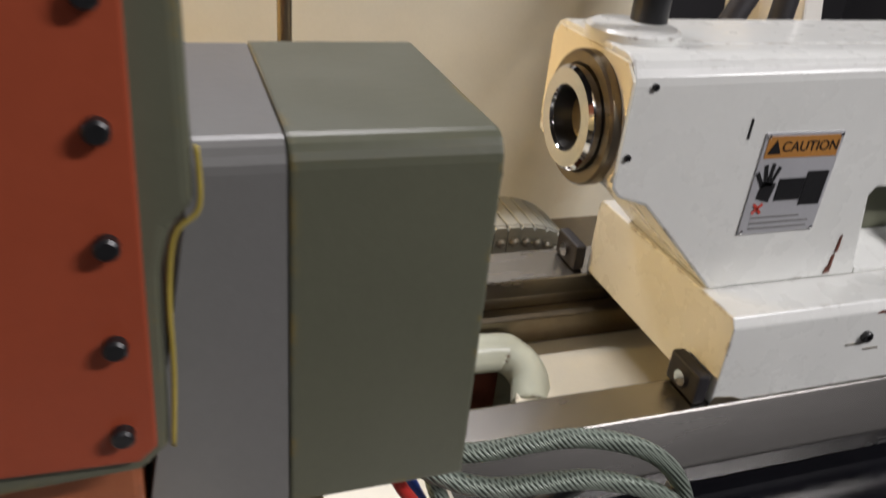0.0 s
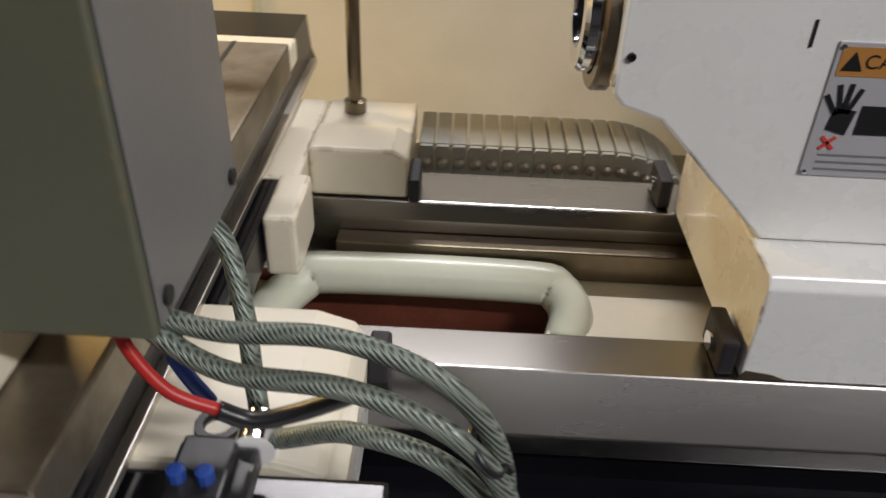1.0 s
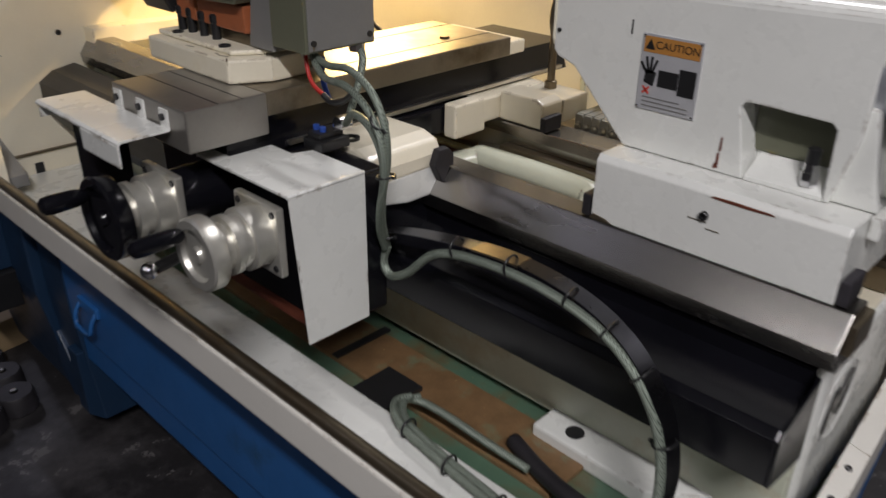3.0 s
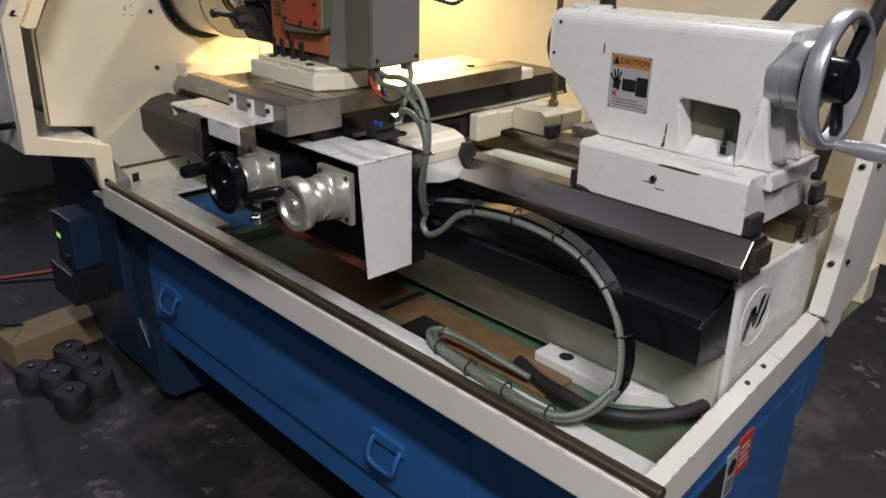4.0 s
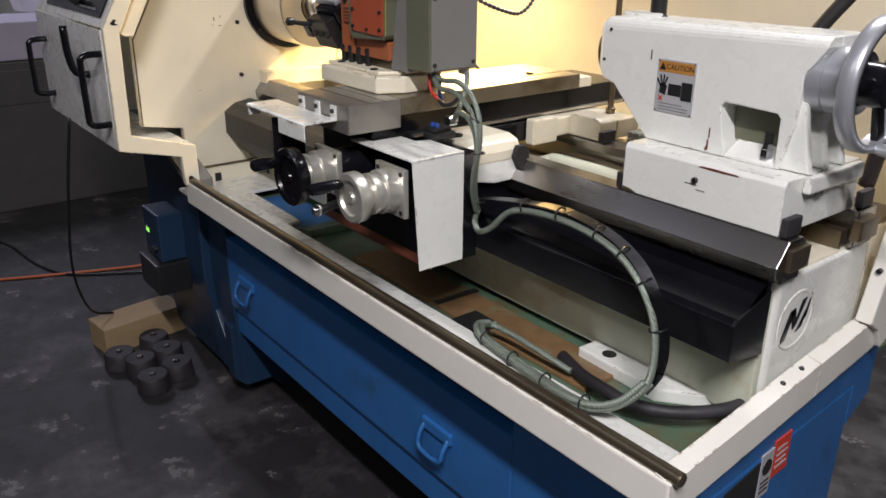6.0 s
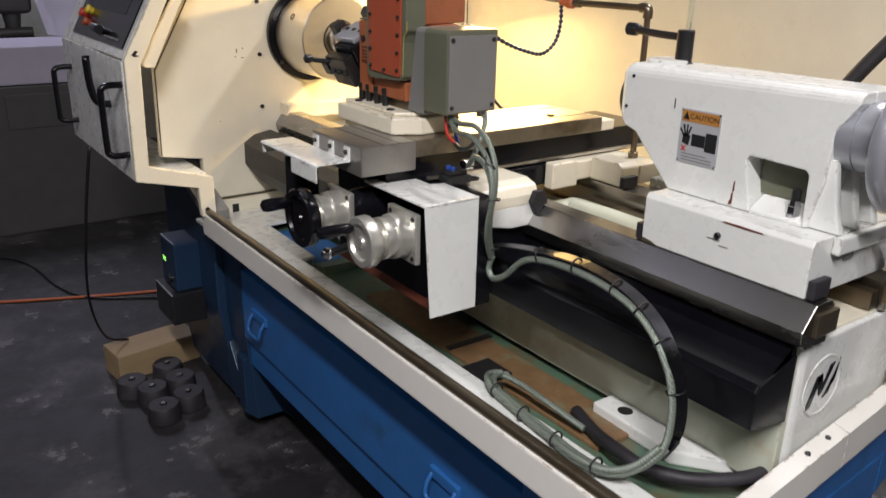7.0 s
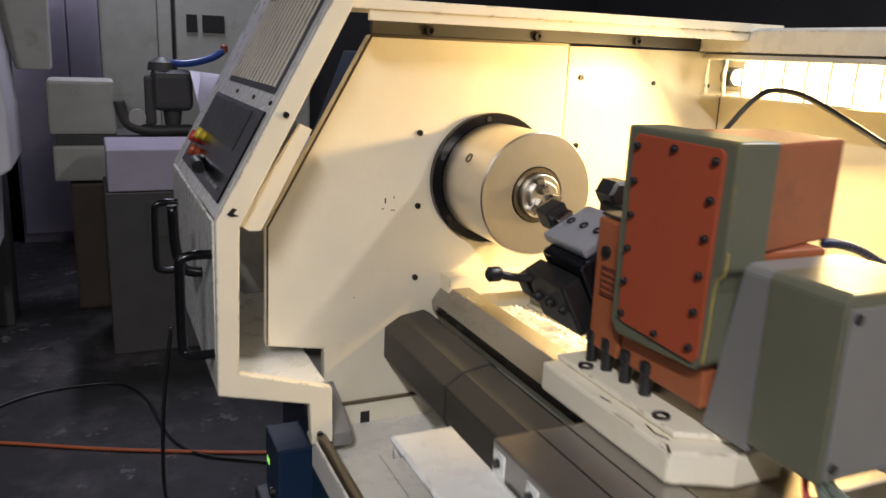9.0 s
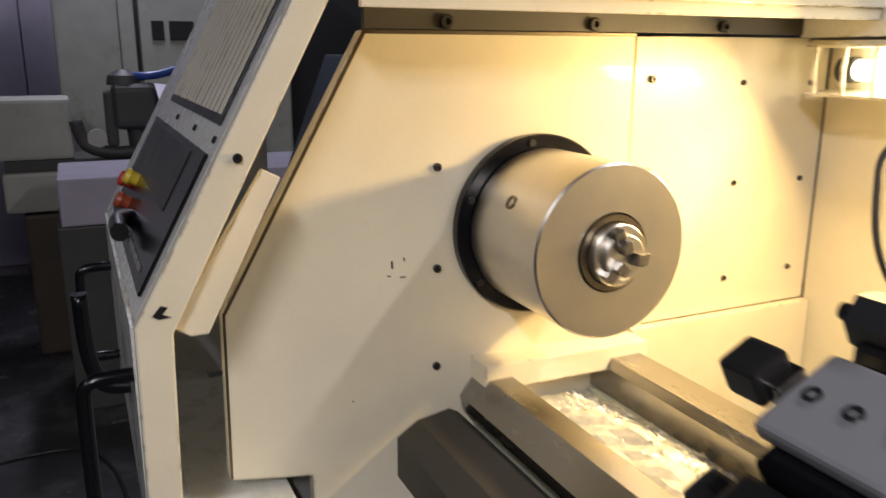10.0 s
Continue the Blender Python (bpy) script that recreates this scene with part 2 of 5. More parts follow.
def prism(axis, a0, a1, pts, r=0.003, seg=2):
    """A polygon in the plane across an axis, drawn out from a0 to a1. pts: (y, z) for x, (x, z) for y, (x, y) for z."""
    bm = bmesh.new()

    def at(a, p):
        return {"x": (a, p[0], p[1]), "y": (p[0], a, p[1]), "z": (p[0], p[1], a)}[axis]
    lo = [bm.verts.new(at(a0, p)) for p in pts]
    hi = [bm.verts.new(at(a1, p)) for p in pts]
    bm.faces.new(lo), bm.faces.new(hi[::-1])
    n = len(pts)
    for i in range(n):
        bm.faces.new((lo[i], lo[(i + 1) % n], hi[(i + 1) % n], hi[i]))
    bmesh.ops.recalc_face_normals(bm, faces=bm.faces)
    return bevelled(bm, r, seg)


def turned(axis, centre, profile, n=40, smooth=True):
    """A turned body: profile of (place along the axis, radius); centre: the two other coordinates."""
    bm = bmesh.new()
    rings = []
    for a, r in profile:
        ring = []
        for i in range(n):
            t = 2 * math.pi * i / n
            u, w = centre[0] + r * math.cos(t), centre[1] + r * math.sin(t)
            ring.append(bm.verts.new({"x": (a, u, w), "y": (u, a, w), "z": (u, w, a)}[axis]))
        rings.append(ring)
    for k in range(len(rings) - 1):
        for i in range(n):
            f = bm.faces.new((rings[k][i], rings[k][(i + 1) % n], rings[k + 1][(i + 1) % n], rings[k + 1][i]))
            f.smooth = smooth and abs(profile[k + 1][0] - profile[k][0]) > 0.3 * abs(profile[k + 1][1] - profile[k][1])
    bm.faces.new(rings[0]), bm.faces.new(rings[-1][::-1])
    bmesh.ops.recalc_face_normals(bm, faces=bm.faces)
    for e in bm.edges:
        if len(e.link_faces) == 2 and e.calc_face_angle(0) > 0.6:
            e.smooth = False
    return bm


def smooth_line(pts, n=8):
    """Points of a smooth curve through pts."""
    ps = [Vector(p) for p in pts]
    out = []
    for i in range(len(ps) - 1):
        a, b, c, d = ps[max(i - 1, 0)], ps[i], ps[i + 1], ps[min(i + 2, len(ps) - 1)]
        for k in range(n):
            t = k / n
            out.append(0.5 * ((2 * b) + (c - a) * t + (2 * a - 5 * b + 4 * c - d) * t * t + (3 * b - a - 3 * c + d) * t ** 3))
    out.append(ps[-1])
    return out


def tube(pts, r, sides=10, steps=8, flat=None):
    """A round hose along a smooth curve; flat=(w, h): a band of that section instead."""
    line = smooth_line(pts, steps) if steps else [Vector(p) for p in pts]
    bm = bmesh.new()
    side = None
    rings = []
    for i, p in enumerate(line):
        d = (line[min(i + 1, len(line) - 1)] - line[max(i - 1, 0)]).normalized()
        if side is None:
            side = d.cross(Vector((0, 0, 1)))
            if side.length < 0.1:
                side = d.cross(Vector((0, 1, 0)))
        if flat:
            side = d.cross(Vector((0, 0, 1))) if abs(d.z) < 0.9 else side
        side = (side - d * side.dot(d)).normalized()
        up = side.cross(d)
        if flat:
            ring = [p + side * (flat[0] / 2 * a) + up * (flat[1] / 2 * b) for a, b in ((-1, -1), (1, -1), (1, 1), (-1, 1))]
        else:
            ring = [p + (side * math.cos(2 * math.pi * k / sides) + up * math.sin(2 * math.pi * k / sides)) * r for k in range(sides)]
        rings.append([bm.verts.new(q) for q in ring])
    m = len(rings[0])
    for a, b in zip(rings, rings[1:]):
        for k in range(m):
            f = bm.faces.new((a[k], a[(k + 1) % m], b[(k + 1) % m], b[k]))
            f.smooth = flat is None
    bm.faces.new(rings[0][::-1]), bm.faces.new(rings[-1])
    return bm


def join(*bms):
    out = bmesh.new()
    for b in bms:
        me = bpy.data.meshes.new("tmp")
        b.to_mesh(me)
        b.free()
        out.from_mesh(me)
        bpy.data.meshes.remove(me)
    return out


def turn_about(bm, centre, axis, degrees):
    bmesh.ops.rotate(bm, verts=bm.verts, cent=Vector(centre), matrix=Matrix.Rotation(radians(degrees), 3, axis))
    return bm


def text_mesh(words, size, m, thick=0.0004):
    cu = bpy.data.curves.new("words", "FONT")
    cu.body, cu.size, cu.extrude, cu.align_x, cu.align_y = words, size, thick, "CENTER", "CENTER"
    ob = bpy.data.objects.new("words", cu)
    me = bpy.data.meshes.new_from_object(ob)
    bm = bmesh.new()
    bm.from_mesh(me)
    bmesh.ops.transform(bm, matrix=m, verts=bm.verts)
    bpy.data.objects.remove(ob)
    bpy.data.curves.remove(cu)
    bpy.data.meshes.remove(me)
    return bm


def screw(parent, axis, centre, a, r=0.006, out=1, name="screw", mat=None):
    """A socket-head screw whose head stands proud of a face at a."""
    return part(name, turned(axis, centre, [(a - out * 0.004, r), (a + out * r * 0.7, r), (a + out * r * 0.85, r * 0.85), (a + out * r * 0.85, r * 0.5), (a + out * r * 0.3, r * 0.45)], 12), mat or PLASTIC, parent)

# ---- the shop: floor, walls, ceiling ----
solid("floor", block(-7, 5, -5, 5, -0.1, 0.0, 0), FLOOR, "dark stained concrete shop floor with pale worn patches", "floor", kind="structure")
solid("wall_west", block(-7.1, -7.0, -5, 5, 0, 3.7, 0), SHOPWALL, "dim grey painted shop wall", "wall", kind="structure")
solid("wall_east", block(5.0, 5.1, -5, 5, 0, 3.7, 0), SHOPWALL, "dim grey painted shop wall", "wall", kind="structure")
solid("wall_south", block(-7, 5, -5.1, -5.0, 0, 3.7, 0), SHOPWALL, "dim grey painted shop wall", "wall", kind="structure")
solid("wall_north", block(-7, 5, 5.0, 5.1, 0, 3.7, 0), SHOPWALL, "dim grey painted shop wall", "wall", kind="structure")
solid("ceiling", block(-7, 5, -5, 5, 3.7, 3.8, 0), SHOPWALL, "dim grey shop ceiling", "ceiling", kind="structure")

AXIS = (0.714, 1.386)   # y, z of the spindle and the tailstock quill
HX = -1.05              # face of the headstock wall
DX = -0.877             # end face of the sliding door

# ---- base cabinet ----
base = thing("base_cabinet", (0, 0.7, 0), "blue painted steel lathe base with one long drawer", "machine base")
# headstock end of the base, its shade painted in with the darker blue
part("left_pedestal", prism("x", -1.60, -1.083, [(0.40, 0.06), (0.34, 0.45), (0.34, 0.86), (1.25, 0.86), (1.25, 0.0), (0.55, 0.0), (0.50, 0.06)], 0.006), DARKBLUE, base, "blue pedestal under the headstock, darkened for the shade there")
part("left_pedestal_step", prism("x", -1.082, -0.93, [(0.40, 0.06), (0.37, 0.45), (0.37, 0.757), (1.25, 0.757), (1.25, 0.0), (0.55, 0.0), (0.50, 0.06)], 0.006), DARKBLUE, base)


def along_side(bm):
    """Leans a piece built along the end of the base to the slight taper of that end."""
    for v in bm.verts:
        v.co.x -= 0.058 * (v.co.y - 0.25)
    return bm


part("right_pedestal", along_side(block(0.50, 0.934, 0.375, 0.935, 0.0, 0.757, 0.006)), BLUE, base)
part("side_skirt", along_side(prism("x", 0.918, 0.9335, [(0.376, 0.7575), (0.376, 0.792), (1.03, 0.828), (1.03, 0.70), (0.936, 0.66), (0.936, 0.7575)], 0.002)), BLUE, base)
# set-back panel and rail, coloured as shaded blue
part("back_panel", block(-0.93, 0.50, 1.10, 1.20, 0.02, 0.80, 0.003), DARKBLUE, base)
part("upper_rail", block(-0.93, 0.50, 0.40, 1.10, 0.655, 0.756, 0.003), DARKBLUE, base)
part("sill", block(-0.96, 0.497, 0.390, 1.09, 0.285, 0.383, 0.004), BLUE, base)
drawer = part("drawer", block(-0.955, 0.496, 0.374, 0.42, 0.391, 0.645, 0.006), BLUE, base, "long blue drawer front")


def pull(x):
    b = block(x - 0.055, x + 0.055, 0.364, 0.378, 0.512, 0.542, 0.005)
    part("handle_plate", b, BLUE, drawer)
    part("handle", tube([(x - 0.045, 0.368, 0.525), (x - 0.045, 0.352, 0.500), (x - 0.035, 0.346, 0.470), (x + 0.035, 0.346, 0.470), (x + 0.045, 0.352, 0.500), (x + 0.045, 0.368, 0.525)], 0.006, 8, 5), BLUE, drawer, "bent wire drawer handle")


pull(0.245)
pull(-0.785)
# bracket and gusset take the shaded blue too
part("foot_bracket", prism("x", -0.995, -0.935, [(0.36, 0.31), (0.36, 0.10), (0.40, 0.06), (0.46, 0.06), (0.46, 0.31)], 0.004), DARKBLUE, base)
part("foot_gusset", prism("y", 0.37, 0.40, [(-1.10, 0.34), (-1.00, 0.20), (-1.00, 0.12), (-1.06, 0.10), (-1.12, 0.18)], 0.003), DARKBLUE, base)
part("name_plate", along_side(prism("x", 0.932, 0.9365, [(0.45, 0.50), (0.45, 0.740), (0.565, 0.750), (0.565, 0.50)], 0.001)), PLASTIC, base, "black plate with worn white marks")
part("warning_label", along_side(block(0.932, 0.9362, 0.570, 0.612, 0.665, 0.760, 0.0005)), DECALWHITE, base, "white warning label with a dark ring")
part("danger_label", along_side(block(0.932, 0.9362, 0.613, 0.672, 0.690, 0.770, 0.0005)), DECALRED, base, "red label with small white writing")
part("label_ring", along_side(turned("x", (0.591, 0.728), [(0.936, 0.016), (0.9372, 0.016), (0.9372, 0.007)], 20)), PLASTIC, base)
for k in range(3):
    part("writing", along_side(block(0.936, 0.9368, 0.576, 0.606, 0.676 + 0.010 * k, 0.680 + 0.010 * k, 0)), PLASTIC, base)
for k in range(5):
    part("worn_mark", along_side(block(0.936, 0.937, 0.470, 0.545 - 0.012 * (k % 3), 0.56 + 0.032 * k, 0.564 + 0.032 * k, 0)), GREYPAINT, base)
for k in range(4):
    part("writing", along_side(block(0.936, 0.937, 0.622, 0.664 - 0.006 * (k % 2), 0.708 + 0.013 * k, 0.712 + 0.013 * k, 0)), DECALWHITE, base)

# ---- chip tray ----
tray = thing("chip_tray", (0, 0.6, 0.78), "cream sheet-metal chip tray with steel rod and green oily floor", "chip tray")
part("pan", prism("z", 0.762, 0.772, [(-0.93, 0.385), (0.895, 0.385), (0.868, 0.93), (0.855, 1.37), (-0.93, 1.37)], 0.001), PAN, tray, "green and rusty oily pan floor")
part("front_lip", block(-0.905, 0.945, 0.252, 0.276, 0.802, 0.870, 0.004), COOLCREAM, tray)
part("front_bottom", block(-0.905, 0.92, 0.270, 0.40, 0.795, 0.802, 0.001), CREAM, tray)
part("inner_ledge", prism("x", -0.88, 0.90, [(0.276, 0.828), (0.392, 0.818), (0.398, 0.812), (0.398, 0.775), (0.392, 0.775), (0.392, 0.808), (0.276, 0.818)], 0.001), WHITE, tray)
part("rod", turned("x", (0.266, 0.878), [(-0.893, 0.010), (-0.892, 0.0115), (0.955, 0.0115), (0.957, 0.010)], 20), OILED, tray, "worn steel rod")
# side lip, rising a little to the back, then the end guard's post
bm = bmesh.new()
rings = []
for y, x, low in ((0.254, 0.946, 0.802), (0.7085, 0.9205, 0.830)):
    rings.append([bm.verts.new(p) for p in ((x - 0.028, y, low + 0.003), (x - 0.028, y, low + 0.073), (x, y, low + 0.066), (x, y, low))])
for y, x, low in ((0.7105, 0.9205, 0.830), (1.0, 0.903, 0.846)):
    rings.append([bm.verts.new(p) for p in ((x - 0.028, y, low + 0.003), (x - 0.028, y, low + 0.073), (x, y, low + 0.066), (x, y, low))])
for va, vb in ((rings[0], rings[1]), (rings[2], rings[3])):
    bm.faces.new(va), bm.faces.new(vb[::-1])
    for i in range(4):
        bm.faces.new((va[i], va[(i + 1) % 4], vb[(i + 1) % 4], vb[i]))
part("side_lip", bevelled(bm, 0.003), COOLCREAM, tray)
for y in (0.60, 0.665, 0.90):
    z = 0.8715 + 0.062 * (y - 0.254)
    part("lip_screw", turned("z", (0.932 - 0.058 * (y - 0.254), y), [(z - 0.01, 0.005), (z + 0.002, 0.005), (z + 0.004, 0.003)], 10), PLASTIC, tray)
part("back_wall_foot", block(-0.93, 0.86, 1.33, 1.39, 0.772, 0.86, 0.003), CREAM, tray)
part("rusty_plank", block(-0.25, 0.60, 0.458, 0.575, 0.772, 0.781, 0.002), RUSTY, tray, "rust-stained metal strip lying in the pan")
part("drain_grid", block(0.222, 0.305, 0.408, 0.500, 0.782, 0.791, 0.002), PLASTIC, tray, "black perforated drain plate")
part("pan_slot", block(0.117, 0.133, 0.457, 0.585, 0.7815, 0.786, 0.001), PLASTIC, tray)
part("left_deck_plate", prism("z", 0.800, 0.810, [(-1.045, 0.277), (-0.52, 0.277), (-0.52, 0.445), (-0.87, 0.452), (-0.87, 0.592), (-1.045, 0.592)], 0.001), WHITE, tray, "white deck plate at the headstock end")
part("deck_edge", block(-0.868, -0.52, 0.437, 0.4405, 0.773, 0.7995, 0.001), WHITE, tray)
for x, y in ((-0.70, 0.33), (-0.62, 0.40), (-0.80, 0.36)):
    part("scuff", turn_about(block(x, x + 0.022, y, y + 0.004, 0.8098, 0.8104, 0), (x, y, 0.81), "Z", -35), PLASTIC, tray)
part("blue_chute", block(-0.866, -0.54, 0.446, 0.590, 0.773, 0.778, 0.002), BLUE, tray, "blue painted chute plate")
part("chute_wedge", prism("y", 0.445, 0.590, [(-0.539, 0.773), (-0.539, 0.779), (-0.46, 0.795), (-0.45, 0.773)], 0.002), PAN, tray)
part("left_side_plate", prism("y", 0.262, 0.34, [(-0.90, 0.84), (-1.28, 0.99), (-1.28, 1.005), (-0.90, 0.87)], 0.002), GREYPAINT, tray, "grey sloping side plate")

# ---- end guard at the tailstock end ----
guard = thing("end_guard", (0.93, 1.0, 0.88), "cream sheet-metal end guard post beside the tailstock", "machine guard")
part("post", prism("x", 0.886, 0.918, [(0.89, 0.916), (0.93, 0.891), (0.955, 0.846), (0.99, 0.866), (0.995, 0.936), (1.19, 1.70), (1.10, 1.70)], 0.004), COOLCREAM, guard)
part("side_panel", prism("x", 0.900, 0.910, [(0.96, 0.856), (1.125, 0.915), (1.155, 1.01), (1.165, 1.15), (1.26, 1.69), (1.17, 1.69)], 0.002), COOLCREAM, guard)
for y, z in ((0.925, 1.016), (0.975, 1.196), (1.025, 1.386)):
    screw(guard, "x", (y + 0.02, z), 0.918, 0.0055)
    screw(guard, "y", (0.902, z), y - 0.012, 0.0055, -1)

# ---- splash guard behind the bed ----
splash = thing("splash_guard", (0, 1.4, 0.86), "cream splash guard panels behind the lathe, lit from above", "machine guard")
part("left_back_panel", block(-1.06, -0.030, 1.39, 1.40, 0.86, 1.70, 0.002), CREAM, splash)
part("right_back_panel", block(-0.024, 0.925, 1.388, 1.398, 0.86, 1.70, 0.002), CREAM, splash)
part("seam_strip", block(-0.034, -0.020, 1.383, 1.3875, 0.90, 1.69, 0.001), CAST, splash)
part("end_panel", block(HX - 0.022, HX - 0.012, 0.955, 1.389, 1.165, 1.695, 0.002), CREAM, splash)
part("end_panel_low", block(HX - 0.010, HX + 0.01, 0.93, 1.388, 0.86, 1.165, 0.003), CREAM, splash)
part("top_rail", prism("x", -1.06, 0.925, [(1.30, 1.695), (1.30, 1.745), (1.31, 1.752), (1.41, 1.752), (1.41, 1.695)], 0.003), WHITE, splash)
# solid grey strip painted as the shade under the top rail
part("rail_shade_strip", block(-1.05, 0.92, 1.315, 1.385, 1.680, 1.694, 0.001), GREYPAINT, splash)
for y, z in ((1.168, 1.613), (1.167, 1.424), (1.164, 1.233), (1.342, 1.61), (1.342, 1.422), (1.336, 1.238)):
    screw(splash, "x", (y, z), HX - 0.012, 0.0055)
for x in (-0.62, -0.25, 0.35):
    screw(splash, "y", (x, 1.66), 1.39, 0.0045, -1)

# ---- headstock ----
head = thing("headstock", (-1.3, 0.7, 0.86), "cream headstock end wall behind the chuck", "headstock")
part("end_wall", prism("x", HX - 0.03, HX, [(0.187, 1.026), (0.191, 1.300), (0.414, 1.698), (0.905, 1.698), (0.905, 0.86), (0.317, 0.86), (0.317, 1.004)], 0.005, 2), CREAM, head)
part("end_strip", block(HX - 0.03, HX - 0.001, 0.9075, 0.958, 0.93, 1.694, 0.003), CREAM, head)
part("core", prism("x", -1.60, HX - 0.032, [(0.36, 0.87), (0.36, 1.25), (0.52, 1.66), (1.30, 1.66), (1.30, 0.87)], 0.004), DARKBLUE, head)
part("inner_floor", block(-1.55, DX - 0.026, 0.10, 0.280, 0.985, 0.993, 0.001), WHITE, head, "sheet floor inside the door")
part("ledge", prism("x", HX - 0.001, HX + 0.055, [(0.598, 1.120), (0.598, 1.166), (0.93, 1.160), (0.93, 1.115)], 0.004), CREAM, head)
part("lower_wall", block(HX - 0.028, HX + 0.004, 0.320, 0.598, 0.775, 0.862, 0.001), CREAM, head)
part("wall_seam", block(HX - 0.001, HX + 0.010, 0.320, 0.598, 0.8625, 0.868, 0.001), OILED, head, "oily seam along the wall")
part("slot", block(HX + 0.003, HX + 0.006, 0.405, 0.427, 0.790, 0.838, 0), PLASTIC, head)
for y, z, w, h in ((0.455, 1.335, 0.003, 0.012), (0.470, 1.318, 0.010, 0.002), (0.448, 1.322, 0.006, 0.002), (0.476, 1.345, 0.002, 0.006), (0.62, 1.30, 0.003, 0.003), (0.385, 1.12, 0.003, 0.002)):
    part("paint_chip", block(HX - 0.0004, HX + 0.0007, y, y + w, z, z + h, 0), PLASTIC, head)
part("top_cap", block(HX - 0.03, DX - 0.01, 0.32, 1.40, 1.742, 1.762, 0.002), CREAM, head, "cream top cap over the headstock")
part("cap_flange", block(-0.902, -0.892, 0.36, 1.30, 1.722, 1.742, 0.001), CREAM, head)
part("worn_edge", join(prism("x", HX - 0.0004, HX + 0.0008, [(0.416, 1.693), (0.905, 1.693), (0.905, 1.6985), (0.415, 1.6985)], 0), prism("x", HX - 0.0004, HX + 0.0008, [(0.192, 1.295), (0.415, 1.696), (0.421, 1.696), (0.197, 1.295)], 0), prism("x", HX - 0.0004, HX + 0.0008, [(0.1875, 1.029), (0.1915, 1.297), (0.1955, 1.297), (0.1915, 1.029)], 0)), OILED, head, "edge worn to brown metal")
# dark strip standing in for the shaded gap below the cap
part("cap_gap_shade", block(HX - 0.02, HX - 0.005, 0.42, 1.30, 1.70, 1.742, 0.001), SHOPGREY, head)
for y, z in ((0.534, 1.492), (0.534, 1.327), (0.533, 1.158), (0.945, 1.622), (0.945, 1.46)):
    screw(head, "x", (y, z), HX, 0.0068)
for y in (0.55, 0.82, 1.10):
    screw(head, "x", (y, 1.712), HX - 0.005, 0.011)

# ---- chuck ----
chuck = thing("chuck", (-0.94, *AXIS), "round bright steel three-jaw chuck on a black spindle plate", "chuck")
part("spindle_plate", turned("x", AXIS, [(HX - 0.002, 0.152), (HX + 0.016, 0.152), (HX + 0.019, 0.149), (HX + 0.019, 0.11)], 72), BLACK, chuck, "black spindle backing plate")
body = part("chuck_body", turned("x", AXIS, [(HX + 0.018, 0.122), (HX + 0.024, 0.130), (-0.832, 0.131), (-0.829, 0.128), (-0.829, 0.060), (-0.836, 0.058), (-0.836, 0.016)], 72), BRIGHT, chuck)
part("face_ring", turned("x", AXIS, [(-0.836, 0.058), (-0.826, 0.057), (-0.826, 0.048), (-0.836, 0.047)], 60), OILED, body)
part("nose", turned("x", AXIS, [(-0.836, 0.046), (-0.812, 0.046), (-0.810, 0.044), (-0.810, 0.034), (-0.800, 0.033), (-0.799, 0.031), (-0.799, 0.010)], 60), BRIGHT, chuck)
for k in range(3):
    jaw = join(block(-0.812, -0.796, AXIS[0] - 0.009, AXIS[0] + 0.009, AXIS[1] + 0.010, AXIS[1] + 0.042, 0.002),
               block(-0.798, -0.784, AXIS[0] - 0.009, AXIS[0] + 0.009, AXIS[1] + 0.010, AXIS[1] + 0.026, 0.002))
    part("jaw", turn_about(jaw, (0, *AXIS), "X", 120 * k + 20), STEEL, chuck)
for k in range(3):
    key = turned("z", (-0.93, AXIS[0]), [(AXIS[1] + 0.124, 0.011), (AXIS[1] + 0.1325, 0.011), (AXIS[1] + 0.1325, 0.007), (AXIS[1] + 0.126, 0.006)], 16)
    part("key_socket", turn_about(key, (0, *AXIS), "X", 120 * k + 60), OILED, body)
for k in range(6):
    bolt = turned("x", (AXIS[0], AXIS[1] + 0.140), [(HX + 0.016, 0.006), (HX + 0.023, 0.006), (HX + 0.023, 0.003)], 12)
    part("plate_bolt", turn_about(bolt, (0, *AXIS), "X", 60 * k + 8), PLASTIC, chuck)

# ---- sliding door with the control panel ----
door = thing("sliding_door", (-1.2, 0.1, 1.0), "pale cream sliding door pushed open, with control panel, vents and black handles", "machine door")
OUT = [(0.244, 0.866), (0.240, 0.958), (0.059, 1.002), (0.064, 1.348), (0.310, 1.800)]
INN = [(0.344, 1.783), (0.108, 1.336), (0.101, 1.043), (0.288, 0.988), (0.290, 0.866)]
part("end_frame", prism("x", DX - 0.022, DX, OUT + INN, 0.003), CREAM, door)
part("inner_strip", prism("x", DX - 0.040, DX - 0.023, [(0.108, 1.336), (0.130, 1.322), (0.152, 1.322), (0.252, 1.515), (0.230, 1.526)], 0.002), CREAM, door)
part("front_sheet", block(-1.66, DX - 0.023, 0.060, 0.066, 1.004, 1.344, 0.001), WHITE, door)
part("bottom_sheet", prism("x", -1.66, DX - 0.023, [(0.060, 1.002), (0.238, 0.959), (0.238, 0.966), (0.062, 1.010)], 0.001), WHITE, door)
part("left_end", prism("x", -1.666, -1.66, [(0.060, 1.002), (0.066, 1.347), (0.310, 1.798), (0.40, 1.798), (0.40, 0.96), (0.240, 0.959)], 0.001), WHITE, door)
S0, S1 = Vector((0, 0.064, 1.348)), Vector((0, 0.310, 1.800))
along = (S1 - S0).normalized()
outward = Vector((0, -along.z, along.y))
